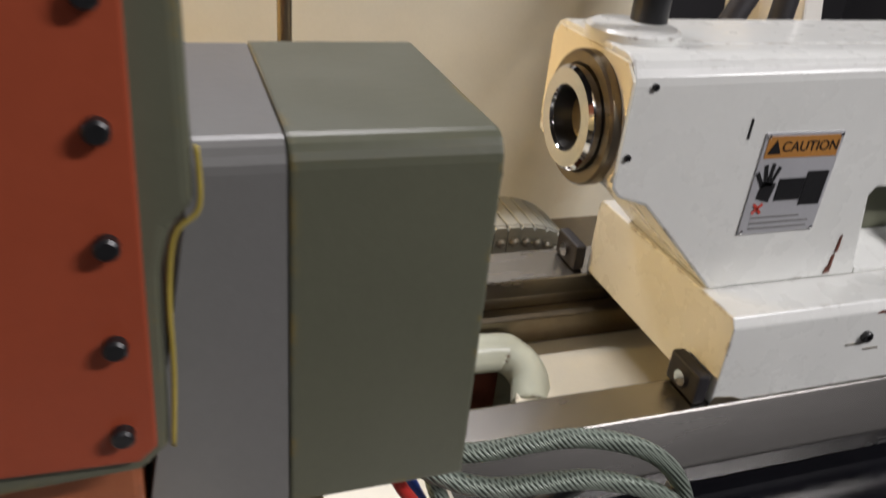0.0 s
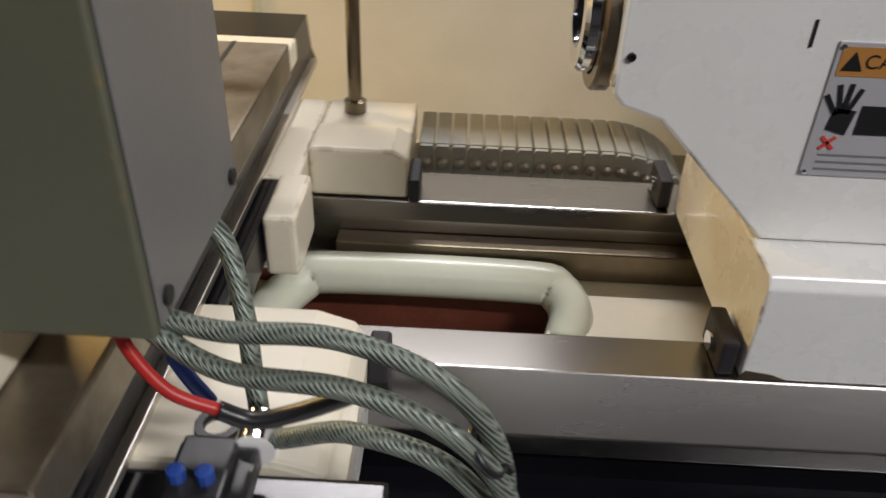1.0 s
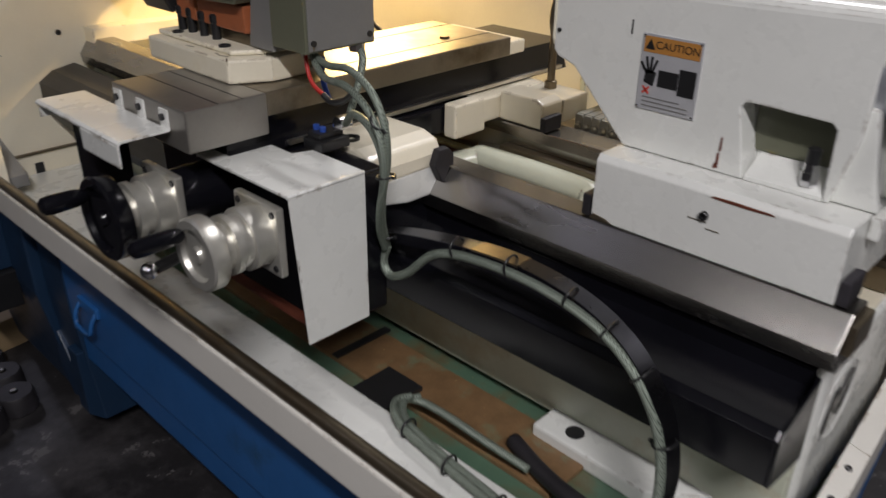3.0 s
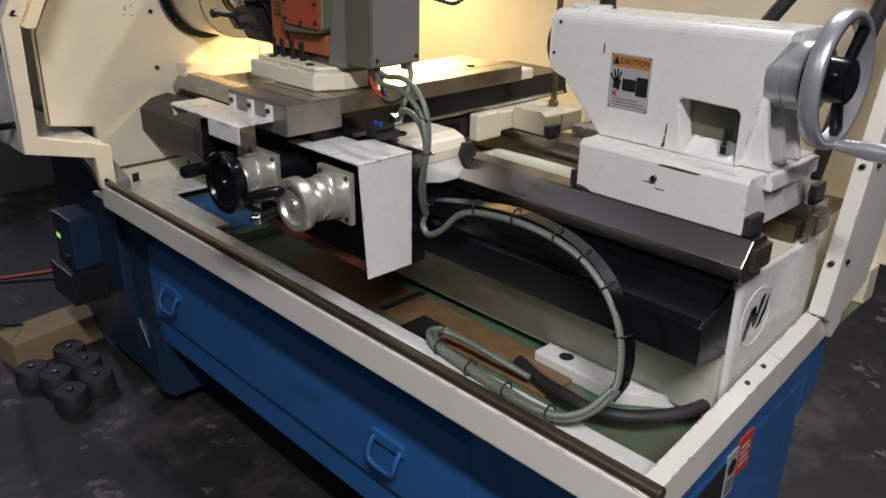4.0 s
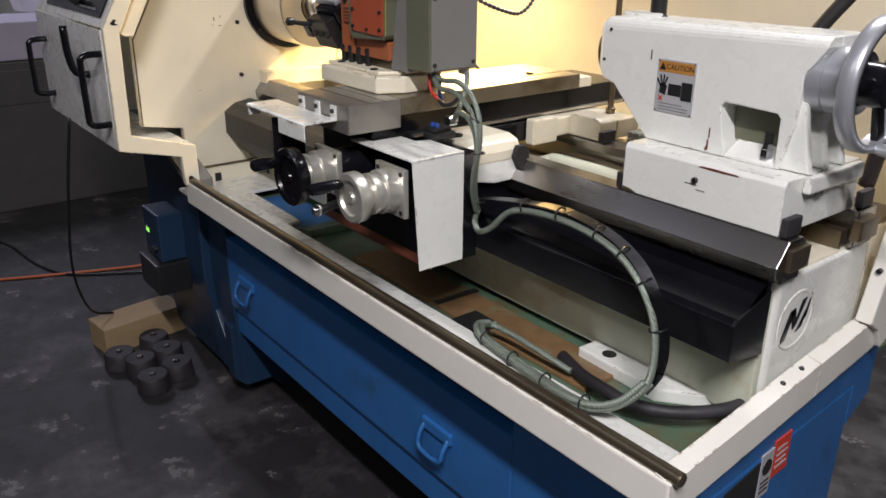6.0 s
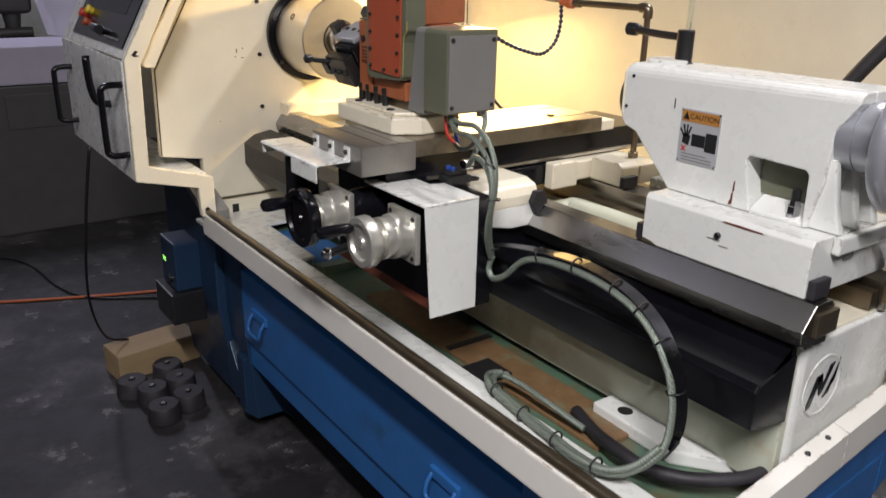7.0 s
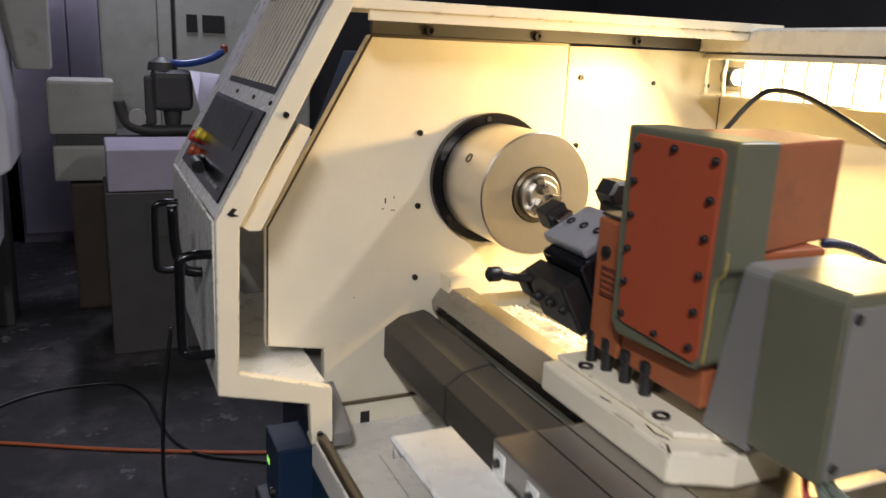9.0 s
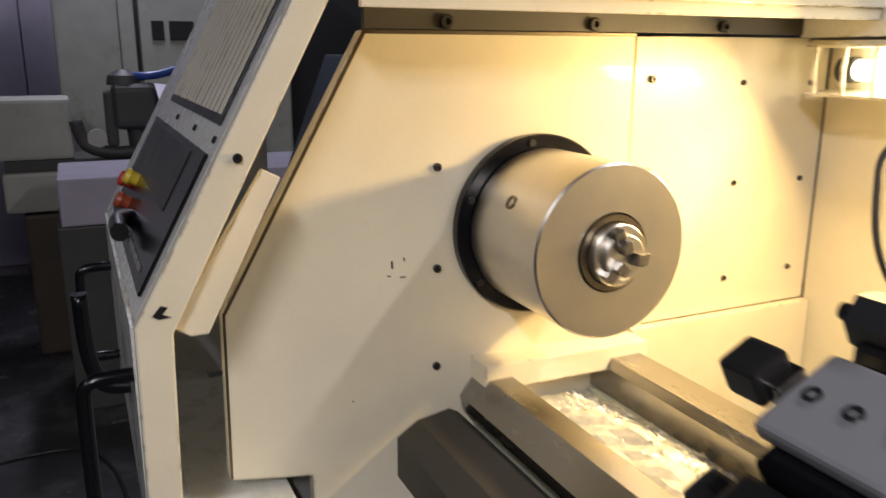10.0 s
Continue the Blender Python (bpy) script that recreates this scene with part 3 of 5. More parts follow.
SLOPE = Matrix(((1, 0, 0, 0), (0, along.y, outward.y, S0.y), (0, along.z, outward.z, S0.z), (0, 0, 0, 1)))  # x, up the slope, out


def on_slope(bm):
    bmesh.ops.transform(bm, matrix=SLOPE, verts=bm.verts)
    return bm


part("slope_sheet", on_slope(block(-1.66, DX - 0.0225, 0.002, 0.512, -0.008, 0.0, 0.001)), WHITE, door)
panel = part("control_panel", on_slope(block(-1.535, -0.925, 0.028, 0.224, 0.0005, 0.005, 0.002)), BLACK, door, "black control panel with buttons")
part("panel_screen", on_slope(block(-1.50, -1.02, 0.125, 0.214, 0.0052, 0.0065, 0.001)), PLASTIC, panel)
for x, s, m in ((-1.446, 0.098, DECALRED), (-1.385, 0.112, YELLOW), (-1.36, 0.072, ORANGE)):
    part("button", on_slope(turned("z", (x, s), [(0.004, 0.012), (0.014, 0.012), (0.020, 0.015), (0.027, 0.013), (0.028, 0.008)], 18)), m, panel)
part("joystick", on_slope(tube([(-1.27, 0.065, 0.004), (-1.25, 0.062, 0.018), (-1.20, 0.06, 0.028), (-1.13, 0.058, 0.028)], 0.013, 12, 4)), PLASTIC, panel)
for k in range(5):
    part("key_row", on_slope(block(-1.22 + 0.05 * k, -1.18 + 0.05 * k, 0.045, 0.052, 0.005, 0.0075, 0.001)), GREYPAINT, panel)
part("vent_panel", on_slope(block(-1.47, -0.935, 0.262, 0.500, 0.0005, 0.003, 0.001)), PLASTIC, door, "louvred vent panel")
for k in range(15):
    x = -1.455 + 0.0345 * k
    part("louvre", on_slope(turn_about(block(x, x + 0.018, 0.275, 0.480, 0.0032, 0.0048, 0.0006), (x, 0, 0.004), "Y", 4)), CREAM, door)
for x, s in ((-1.3, 0.243), (-1.1, 0.243), (-0.93, 0.243)):
    part("panel_screw", on_slope(turned("z", (x, s), [(-0.002, 0.005), (0.003, 0.005), (0.004, 0.003)], 10)), PLASTIC, door)
screw(door, "x", (0.196, 1.545), DX, 0.006)
screw(door, "x", (0.262, 0.888), DX, 0.007)
part("paint_chip", prism("x", DX - 0.0005, DX + 0.0006, [(0.085, 1.362), (0.096, 1.374), (0.104, 1.371), (0.097, 1.363), (0.108, 1.358), (0.092, 1.357)], 0), PLASTIC, door)


def u_handle(x, z0, z1):
    part("handle", tube([(x, 0.066, z1), (x, 0.023, z1), (x, 0.005, z1 - 0.008), (x, 0.001, z1 - 0.03), (x, 0.001, z0 + 0.03), (x, 0.005, z0 + 0.008), (x, 0.023, z0), (x, 0.066, z0)], 0.0095, 12, 4), BLACK, door, "black tubular handle")


u_handle(-0.915, 1.077, 1.278)
u_handle(-1.56, 1.072, 1.256)
part("latch_lever", tube([(-1.07, 0.064, 1.20), (-1.07, 0.024, 1.21), (-1.07, 0.009, 1.26), (-1.07, 0.006, 1.345)], 0.011, 10, 4), BLACK, door)

# ---- work light ----
light = thing("work_light", (-0.69, 1.33, 1.62), "lit fluorescent work light in a slotted cream reflector", "work light")
part("reflector", prism("x", -1.03, -0.36, [(1.386, 1.60), (1.386, 1.69), (1.30, 1.69), (1.285, 1.682), (1.285, 1.678), (1.376, 1.676), (1.376, 1.60)], 0.001), CREAM, light)
part("lower_lip", prism("x", -1.03, -0.36, [(1.29, 1.588), (1.386, 1.596), (1.386, 1.601), (1.29, 1.593)], 0.001), CREAM, light)
part("lamp_tube", turned("x", (1.335, 1.637), [(-0.952, 0.017), (-0.95, 0.019), (-0.43, 0.019), (-0.428, 0.017)], 20), TUBE, light, "lit fluorescent tube")
for x in (-0.985, -0.428):
    part("end_cap", turned("x", (1.335, 1.637), [(x, 0.024), (x + 0.032, 0.024), (x + 0.034, 0.020)], 20), PLASTIC, light)
for k in range(11):
    x = -1.01 + 0.062 * k
    part("rib", prism("x", x, x + 0.006, [(1.287, 1.592), (1.282, 1.64), (1.287, 1.68), (1.294, 1.68), (1.290, 1.64), (1.294, 1.592)], 0.001), CREAM, light)
part("end_housing", block(-0.39, -0.345, 1.30, 1.372, 1.605, 1.675, 0.004), CREAM, light)
part("gland", turned("x", (1.335, 1.64), [(-0.346, 0.021), (-0.325, 0.021), (-0.322, 0.014), (-0.30, 0.010)], 16), PLASTIC, light)
solid("lamp_cable", tube([(-0.302, 1.335, 1.640), (-0.22, 1.345, 1.648), (-0.1, 1.36, 1.672), (-0.02, 1.375, 1.70)], 0.006, 8), PLASTIC, "black cable from the work light to the guard", "cable")

# ---- bed ----
bed = thing("lathe_bed", (0, 0.73, 0.78), "lathe bed casting with ground steel ways", "lathe bed")
part("front_way", prism("x", HX + 0.004, 0.878, [(0.606, 1.139), (0.650, 1.139), (0.652, 1.066), (0.592, 1.066), (0.580, 1.074), (0.576, 1.098)], 0.0015), STEEL, bed, "ground steel front way")
part("front_way_step", prism("x", 0.235, 0.876, [(0.652, 1.137), (0.662, 1.128), (0.662, 1.08), (0.653, 1.08)], 0.001), OILED, bed)
part("rear_way", prism("x", HX + 0.004, 0.873, [(0.850, 1.139), (0.914, 1.139), (0.914, 1.07), (0.844, 1.07), (0.844, 1.12)], 0.002), STEEL, bed, "ground steel rear way")
part("rear_way_step", prism("x", 0.18, 0.86, [(0.820, 1.105), (0.8435, 1.105), (0.8435, 1.07), (0.820, 1.07)], 0.002), OILED, bed)
# webs and the opening between the ways
part("front_web", block(-1.04, 0.86, 0.600, 0.660, 0.79, 1.0615, 0.004), CAST, bed)
part("rear_web", block(-1.04, 0.86, 0.832, 0.905, 0.79, 1.069, 0.004), CAST, bed)
part("cross_deck", prism("z", 1.040, 1.068, [(0.358, 0.6615), (0.86, 0.6615), (0.86, 0.831), (0.425, 0.831), (0.415, 0.785)], 0.004), CREAM, bed, "painted deck between the ways")
part("opening_wall", block(-0.03, 0.405, 0.808, 0.818, 0.938, 1.069, 0.002), RUST, bed, "red oxide inner wall of the opening")
part("opening_lip", join(tube([(0.10, 0.68, 1.056), (0.118, 0.735, 1.066), (0.150, 0.785, 1.078), (0.180, 0.796, 1.083), (0.375, 0.796, 1.083), (0.408, 0.788, 1.078), (0.420, 0.765, 1.066), (0.412, 0.735, 1.052)], 0.022, 14, 6)), CAST, bed, "rounded painted lip of the chip opening")
part("left_deck", block(-0.25, 0.11, 0.6615, 0.861, 1.030, 1.060, 0.004), CAST, bed)
part("opening_floor", block(-0.3, 0.5, 0.6615, 0.861, 0.93, 0.938, 0.001), RUST, bed, "rusty red floor of the chip opening")
part("chip_well", block(-1.04, -0.26, 0.6615, 0.861, 1.02, 1.05, 0.002), CAST, bed)
part("end_column", prism("z", 0.79, 1.062, [(0.76, 0.606), (0.850, 0.606), (0.8675, 0.624), (0.8675, 0.93), (0.76, 0.93)], 0.008, 3), WHITE, bed, "white bed end with an embossed badge")
part("foot", prism("z", 0.772, 0.801, [(0.50, 0.546), (0.70, 0.540), (0.845, 0.655), (0.850, 0.95), (0.50, 0.95)], 0.005), WHITE, bed)
for x, y in ((0.560, 0.574), (0.752, 0.622)):
    part("foot_hole", turned("z", (x, y), [(0.799, 0.015), (0.8018, 0.015), (0.8020, 0.002)], 20), PLASTIC, bed)
part("badge_recess", turned("x", (0.693, 0.968), [(0.8655, 0.060), (0.8690, 0.057), (0.8690, 0.053), (0.8672, 0.050), (0.8671, 0.049)], 32), WHITE, bed)
for quad in ([(0.648, 0.931), (0.663, 0.935), (0.687, 0.993), (0.671, 0.990)], [(0.672, 0.990), (0.687, 0.993), (0.696, 0.959), (0.686, 0.950)], [(0.687, 0.950), (0.696, 0.959), (0.721, 1.006), (0.707, 1.003)], [(0.699, 0.943), (0.715, 0.949), (0.737, 1.010), (0.7285, 0.968)]):
    part("badge_stroke", prism("x", 0.8672, 0.8695, quad, 0.0005), BLACK, bed)
for y0, y1 in ((0.604, 0.664), (0.838, 0.905)):
    part("way_end_block", block(0.866, 0.886, y0, y1, 1.085, 1.125, 0.003), OILED, bed)


apron = thing("leadscrew_cover", (0.55, 0.53, 0.94), "glossy black sheet cover along the front of the bed", "machine cover")
part("cover_sheet", prism("x", 0.20, 0.862, [(0.5985, 1.064), (0.5985, 1.040), (0.510, 1.022), (0.500, 1.012), (0.500, 0.946), (0.507, 0.946), (0.510, 1.008), (0.590, 1.030), (0.590, 1.064)], 0.002), BLACK, apron)
part("back_sheet", block(0.20, 0.859, 0.588, 0.5985, 0.95, 1.034, 0.001), BLACK, apron)
part("end_plate", prism("x", 0.862, 0.866, [(0.5985, 1.050), (0.510, 1.022), (0.500, 1.012), (0.500, 0.946), (0.5985, 0.93)], 0.0005), BLACK, apron)

tele = thing("telescopic_cover", (-0.6, 0.52, 0.91), "dark grey eight-sided sliding cover over the leadscrew", "machine cover")
OCT = [(0.460, 0.972), (0.460, 1.043), (0.498, 1.068), (0.556, 1.078), (0.574, 1.068), (0.574, 0.915), (0.510, 0.905)]
for x0, x1, k in ((HX + 0.003, -0.70, 1.0), (-0.699, -0.42, 0.965), (-0.419, -0.16, 0.93)):
    part("cover_section", prism("x", x0, x1, [(0.574 - (0.574 - y) * k, 0.985 + (z - 0.985) * k) for y, z in OCT], 0.003), DARKCOVER, tele)

# swarf between the ways, below the chuck
rng = random.Random(4)
bm = bmesh.new()
for k in range(5200):
    x, y = rng.uniform(-1.03, -0.30), rng.uniform(0.668, 0.856)
    hgt = 1.056 + 0.05 * max(0, 1 - abs(x + 0.75) / 0.42) * max(0, 1 - abs(y - 0.77) / 0.11) * rng.uniform(0.5, 1)
    l, w = rng.uniform(0.003, 0.009), rng.uniform(0.001, 0.0028)
    m = Matrix.Translation((x, y, hgt)) @ Euler((rng.uniform(-0.8, 0.8), rng.uniform(-0.8, 0.8), rng.uniform(0, 6.3))).to_matrix().to_4x4()
    q = [bm.verts.new(m @ Vector(p)) for p in ((-l, -w, 0), (0, -w, w), (l, -w, 0), (l, w, 0.001), (0, w, w * 1.3), (-l, w, 0.001))]
    bm.faces.new((q[0], q[1], q[4], q[5])), bm.faces.new((q[1], q[2], q[3], q[4]))
mound = bmesh.new()
grid = [[mound.verts.new((-1.035 + 0.03 * i, 0.664 + 0.0193 * j, 1.049 + 0.05 * max(0, 1 - abs(-1.035 + 0.03 * i + 0.75) / 0.42) * max(0, 1 - abs(0.0193 * j - 0.097) / 0.12) + rng.uniform(0, 0.011))) for j in range(11)] for i in range(26)]
for i in range(25):
    for j in range(10):
        mound.faces.new((grid[i][j], grid[i + 1][j], grid[i + 1][j + 1], grid[i][j + 1]))
solid("swarf", join(bm, mound), CHIPS, "heap of bright curled metal swarf between the ways", "swarf", kind="stuff")

# ---- carriage ----
car = thing("carriage", (0.05, 0.6, 1.0), "lathe carriage with cream saddle, sheet covers and two handwheels", "carriage")
part("saddle_front", prism("y", 0.455, 0.602, [(-0.20, 1.142), (-0.20, 1.193), (0.205, 1.193), (0.233, 1.184), (0.243, 1.165), (0.243, 1.142)], 0.006, 3), CREAM, car, "cream saddle wing")
part("saddle_drop", prism("x", 0.03, 0.242, [(0.455, 1.145), (0.455, 1.112), (0.53, 1.096), (0.594, 1.096), (0.594, 1.145)], 0.004, 2), WHITE, car)
part("saddle_under", prism("x", 0.03, 0.222, [(0.457, 1.111), (0.457, 1.03), (0.53, 1.02), (0.592, 1.02), (0.592, 1.095), (0.53, 1.0955)], 0.003), BLACK, car)
part("saddle_rear", block(-0.19, 0.1515, 0.80, 0.985, 1.142, 1.188, 0.006, 3), CREAM, car)
part("saddle_bridge", block(-0.16, 0.135, 0.6025, 0.80, 1.141, 1.188, 0.006), BLACK, car)
part("rear_lug", block(0.1365, 0.166, 0.715, 0.795, 1.135, 1.196, 0.006, 3), CREAM, car)
part("rear_wing", prism("y", 0.848, 0.908, [(0.152, 1.142), (0.152, 1.196), (0.236, 1.196), (0.252, 1.188), (0.252, 1.142)], 0.006, 3), CREAM, car)
part("rear_shelf", block(0.152, 0.252, 0.9085, 0.988, 1.142, 1.187, 0.004), CREAM, car)
part("front_wiper", prism("x", 0.2435, 0.258, [(0.572, 1.15), (0.582, 1.174), (0.602, 1.174), (0.614, 1.162), (0.614, 1.142), (0.606, 1.142), (0.594, 1.118), (0.588, 1.12)], 0.002), RUBBER, car, "black rubber wiper on the front way")
part("rear_wiper", block(0.2525, 0.264, 0.842, 0.892, 1.141, 1.168, 0.003), RUBBER, car, "black rubber wiper on the rear way")
part("oil_plug", turned("z", (0.165, 0.482), [(1.18, 0.014), (1.197, 0.014), (1.197, 0.009), (1.187, 0.007)], 16), PLASTIC, car)
part("apron_case", block(-0.16, 0.272, 0.335, 0.455, 0.955, 1.186, 0.004), BLACK, car, "black apron casting")
part("apron_rim", prism("x", -0.16, 0.272, [(0.330, 0.957), (0.3345, 0.972), (0.3345, 0.952), (0.330, 0.952)], 0.001), RUST, car, "rusty lower edge of the apron")
# folded white cover over the lower handwheel
part("cover_top", prism("z", 1.195, 1.1985, [(0.072, 0.273), (0.290, 0.273), (0.290, 0.402), (0.255, 0.402), (0.175, 0.402), (0.165, 0.372), (0.088, 0.372)], 0.0005), WHITE, car, "folded white sheet cover")
part("cover_side", prism("x", 0.2865, 0.290, [(0.275, 1.1945), (0.402, 1.1945), (0.402, 0.966), (0.291, 0.966)], 0.001), WHITE, car)
part("cover_bend", tube([(0.288, 0.2735, 1.1965), (0.288, 0.4015, 1.1965)], 0.003, 8, 0), WHITE, car)


def hand_unit(x, z, y_flange, y_face, wheel_mat, r, square):
    """A square flange with a stepped hub and a crank wheel, all on one shaft towards the operator."""
    f = part("flange", block(x - square, x + square, y_flange - 0.008, y_flange + 0.004, z - square, z + square, 0.003), BRUSHED, car, "square machined flange")
    for sx in (-1, 1):
        for sz in (-1, 1):
            part("flange_bolt", turned("y", (x + sx * square * 0.78, z + sz * square * 0.78), [(y_flange - 0.010, 0.0045), (y_flange - 0.006, 0.0055)], 12), PLASTIC, f)
    part("hub", turned("y", (x, z), [(y_flange - 0.006, 0.044), (y_flange - 0.034, 0.044), (y_flange - 0.0355, 0.0425), (y_flange - 0.0358, 0.037), (y_flange - 0.050, 0.036), (y_flange - 0.0503, 0.041), (y_flange - 0.060, 0.041), (y_flange - 0.0605, 0.032), (y_face + 0.02, 0.033)], 40), BRUSHED, car, "stepped machined hub")
    w = part("handwheel", turned("y", (x, z), [(y_face + 0.026, 0.030), (y_face + 0.024, r - 0.002), (y_face + 0.021, r), (y_face + 0.003, r), (y_face, r - 0.003), (y_face, r - 0.014), (y_face + 0.006, r - 0.017), (y_face + 0.006, 0.012), (y_face + 0.001, 0.010)], 44), wheel_mat, car)
    return w


w1 = hand_unit(0.226, 1.128, 0.272, 0.170, BRUSHED, 0.050, 0.050)
part("crank_knob", turned("y", (0.200, 1.150), [(0.172, 0.006), (0.165, 0.010), (0.155, 0.0115), (0.116, 0.0125), (0.104, 0.011), (0.100, 0.006)], 18), BLACK, w1, "black crank knob")
w2 = hand_unit(0.060, 1.138, 0.225, 0.125, BLACK, 0.060, 0.048)
part("crank_knob", turned("y", (0.030, 1.165), [(0.127, 0.006), (0.12, 0.010), (0.11, 0.0125), (0.078, 0.0135), (0.068, 0.012), (0.064, 0.007)], 18), BLACK, w2, "black crank knob")
part("motor_barrel", turned("y", (0.060, 1.138), [(0.228, 0.04), (0.33, 0.042), (0.34, 0.042)], 28), BLACK, car)
part("clamp_lever", tube([(0.13, 0.30, 1.10), (0.145, 0.23, 1.098), (0.15, 0.165, 1.090), (0.15, 0.145, 1.088)], 0.0085, 10, 4), PLASTIC, car)
part("lever_ball", turned("y", (0.15, 1.088), [(0.132, 0.006), (0.136, 0.0105), (0.143, 0.0125), (0.150, 0.0105), (0.154, 0.006)], 16), CHROME, car, "chrome lever ball")
part("side_hanger", block(-0.075, -0.070, 0.165, 0.24, 1.09, 1.232, 0.001), BLACK, car)

# ---- cross slide ----
slide = thing("cross_slide", (0.04, 0.55, 1.19), "long ground steel cross slide with slots on a dark base", "cross slide")
# black for the oil and for the shade below the slide's top plate
part("slide_base", prism("y", 0.30, 1.10, [(-0.10, 1.189), (0.118, 1.189), (0.112, 1.205), (0.108, 1.246), (-0.085, 1.246)], 0.001), BLACK, slide, "oily dovetail base, blackened for the shade under the slide")
part("base_edge", block(0.1125, 0.122, 0.40, 1.08, 1.192, 1.199, 0.001), BRIGHT, slide)
part("slide_top", block(-0.075, 0.130, 0.3605, 0.900, 1.247, 1.282, 0.003), SLIDE, slide)
part("slide_front", block(-0.075, 0.132, 0.232, 0.3600, 1.222, 1.282, 0.003), GREYSTEEL, slide)
part("rear_pad", block(-0.06, 0.128, 0.901, 0.945, 1.247, 1.272, 0.004), CREAM, slide)
for x in (-0.03, 0.075):
    part("slot", block(x, x + 0.004, 0.50, 0.898, 1.2818, 1.2826, 0), PLASTIC, slide)
part("joint_line", block(-0.074, 0.131, 0.282, 0.284, 1.2818, 1.2825, 0), PLASTIC, slide)
part("joint_line", block(-0.074, 0.131, 0.320, 0.322, 1.2818, 1.2825, 0), PLASTIC, slide)
part("gib_screw", turned("z", (0.055, 0.80), [(1.281, 0.009), (1.286, 0.009), (1.286, 0.004)], 12), OILED, slide)
cover = part("end_cover", prism("x", -0.172, 0.092, [(0.154, 1.243), (0.154, 1.246), (0.158, 1.249), (0.229, 1.249), (0.229, 1.246), (0.159, 1.2455), (0.157, 1.243)], 0.0005), WHITE, slide, "small folded white cover")
part("front_flange", block(-0.020, 0.0915, 0.1535, 0.1565, 1.212, 1.2425, 0.001), WHITE, cover)
part("side_flange", block(-0.172, -0.169, 0.157, 0.185, 1.222, 1.2452, 0.001), WHITE, cover)
for x in (-0.055, 0.012, 0.078):
    part("cover_tab", block(x - 0.011, x + 0.011, 0.2285, 0.2318, 1.246, 1.275, 0.001), WHITE, cover)
    part("tab_screw", turned("y", (x, 1.264), [(0.2285, 0.005), (0.2245, 0.005), (0.2245, 0.0025)], 12), PLASTIC, cover)

# ---- tool turret ----
turret = thing("tool_turret", (-0.03, 0.45, 1.283), "orange and olive indexing tool turret on the cross slide", "tool turret")
part("mount", prism("z", 1.283, 1.318, [(-0.167, 0.343), (0.064, 0.343), (0.092, 0.400), (0.092, 0.46), (-0.167, 0.46)], 0.004), CREAM, turret, "cream chipped clamp block")
part("mount_step", prism("z", 1.3185, 1.326, [(-0.166, 0.362), (0.046, 0.362), (0.074, 0.412), (0.074, 0.45), (-0.166, 0.45)], 0.003), CREAM, turret)
for x in (-0.12, 0.015):
    part("mount_screw", turned("z", (x, 0.372), [(1.320, 0.009), (1.3285, 0.009), (1.3285, 0.006), (1.323, 0.005)], 14), PLASTIC, turret)
for x, y, a in ((0.030, 0.352, 20), (0.052, 0.349, -30), (-0.060, 0.350, 10), (0.012, 0.356, -12)):
    part("paint_chip", turn_about(block(x, x + 0.016, y, y + 0.0025, 1.3178, 1.3184, 0), (x, y, 1.318), "Z", a), OILED, turret)
part("base_block", block(-0.145, 0.062, 0.400, 0.52, 1.284, 1.345, 0.004), OILED, turret, "oily steel turret base")
for x in (-0.135, -0.105, -0.070, -0.035):
    part("base_bolt", turned("z", (x, 0.390), [(1.315, 0.007), (1.350, 0.007), (1.352, 0.0085), (1.362, 0.0085), (1.364, 0.005)], 12), PLASTIC, turret)
part("body", block(-0.142, 0.052, 0.4210, 0.522, 1.346, 1.500, 0.004), ORANGE_DULL, turret, "dull orange turret body")
part("body_front", block(-0.140, -0.0845, 0.386, 0.4205, 1.346, 1.499, 0.004), ORANGE_DULL, turret)
part("body_top", block(-0.138, -0.084, 0.388, 0.520, 1.5005, 1.504, 0.001), STEEL, turret)
part("motor_housing", prism("z", 1.501, 1.603, [(-0.075, 0.4205), (0.060, 0.4205), (0.024, 0.556), (-0.075, 0.556)], 0.003), ORANGE_DULL, turret)
hs = part("front_housing", prism("y", 0.372, 0.420, [(-0.083, 1.398), (-0.072, 1.384), (0.050, 1.390), (0.060, 1.400), (0.062, 1.468), (0.066, 1.484), (0.0735, 1.492), (0.0735, 1.607), (-0.083, 1.607)], 0.004, 3), OLIVE, turret, "olive grey housing")
part("under_housing", block(-0.080, 0.048, 0.388, 0.420, 1.346, 1.3855, 0.003), ORANGE_DULL, turret)
part("sealant_bead", tube([(0.0610, 0.3725, 1.400), (0.0632, 0.3725, 1.430), (0.0640, 0.3725, 1.462), (0.0670, 0.3725, 1.482), (0.0745, 0.3725, 1.491), (0.0748, 0.3735, 1.510)], 0.0009, 6, 6), SEALANT, turret, "yellowed sealant bead")
pn = part("cover_plate", prism("y", 0.3685, 0.372, [(-0.067, 1.411), (-0.059, 1.402), (0.050, 1.398), (0.056, 1.404), (0.060, 1.594), (0.055, 1.599), (-0.061, 1.600), (-0.067, 1.594)], 0.001), ORANGE, turret, "orange cover plate with black screws")
for k in range(6):
    z = 1.588 - 0.0352 * k
    for x in (-0.059, 0.052 - 0.0012 * k):
        part("plate_screw", turned("y", (x, z), [(0.370, 0.0038), (0.3650, 0.0038), (0.3640, 0.0028), (0.3640, 0.0015)], 12), PLASTIC, pn)
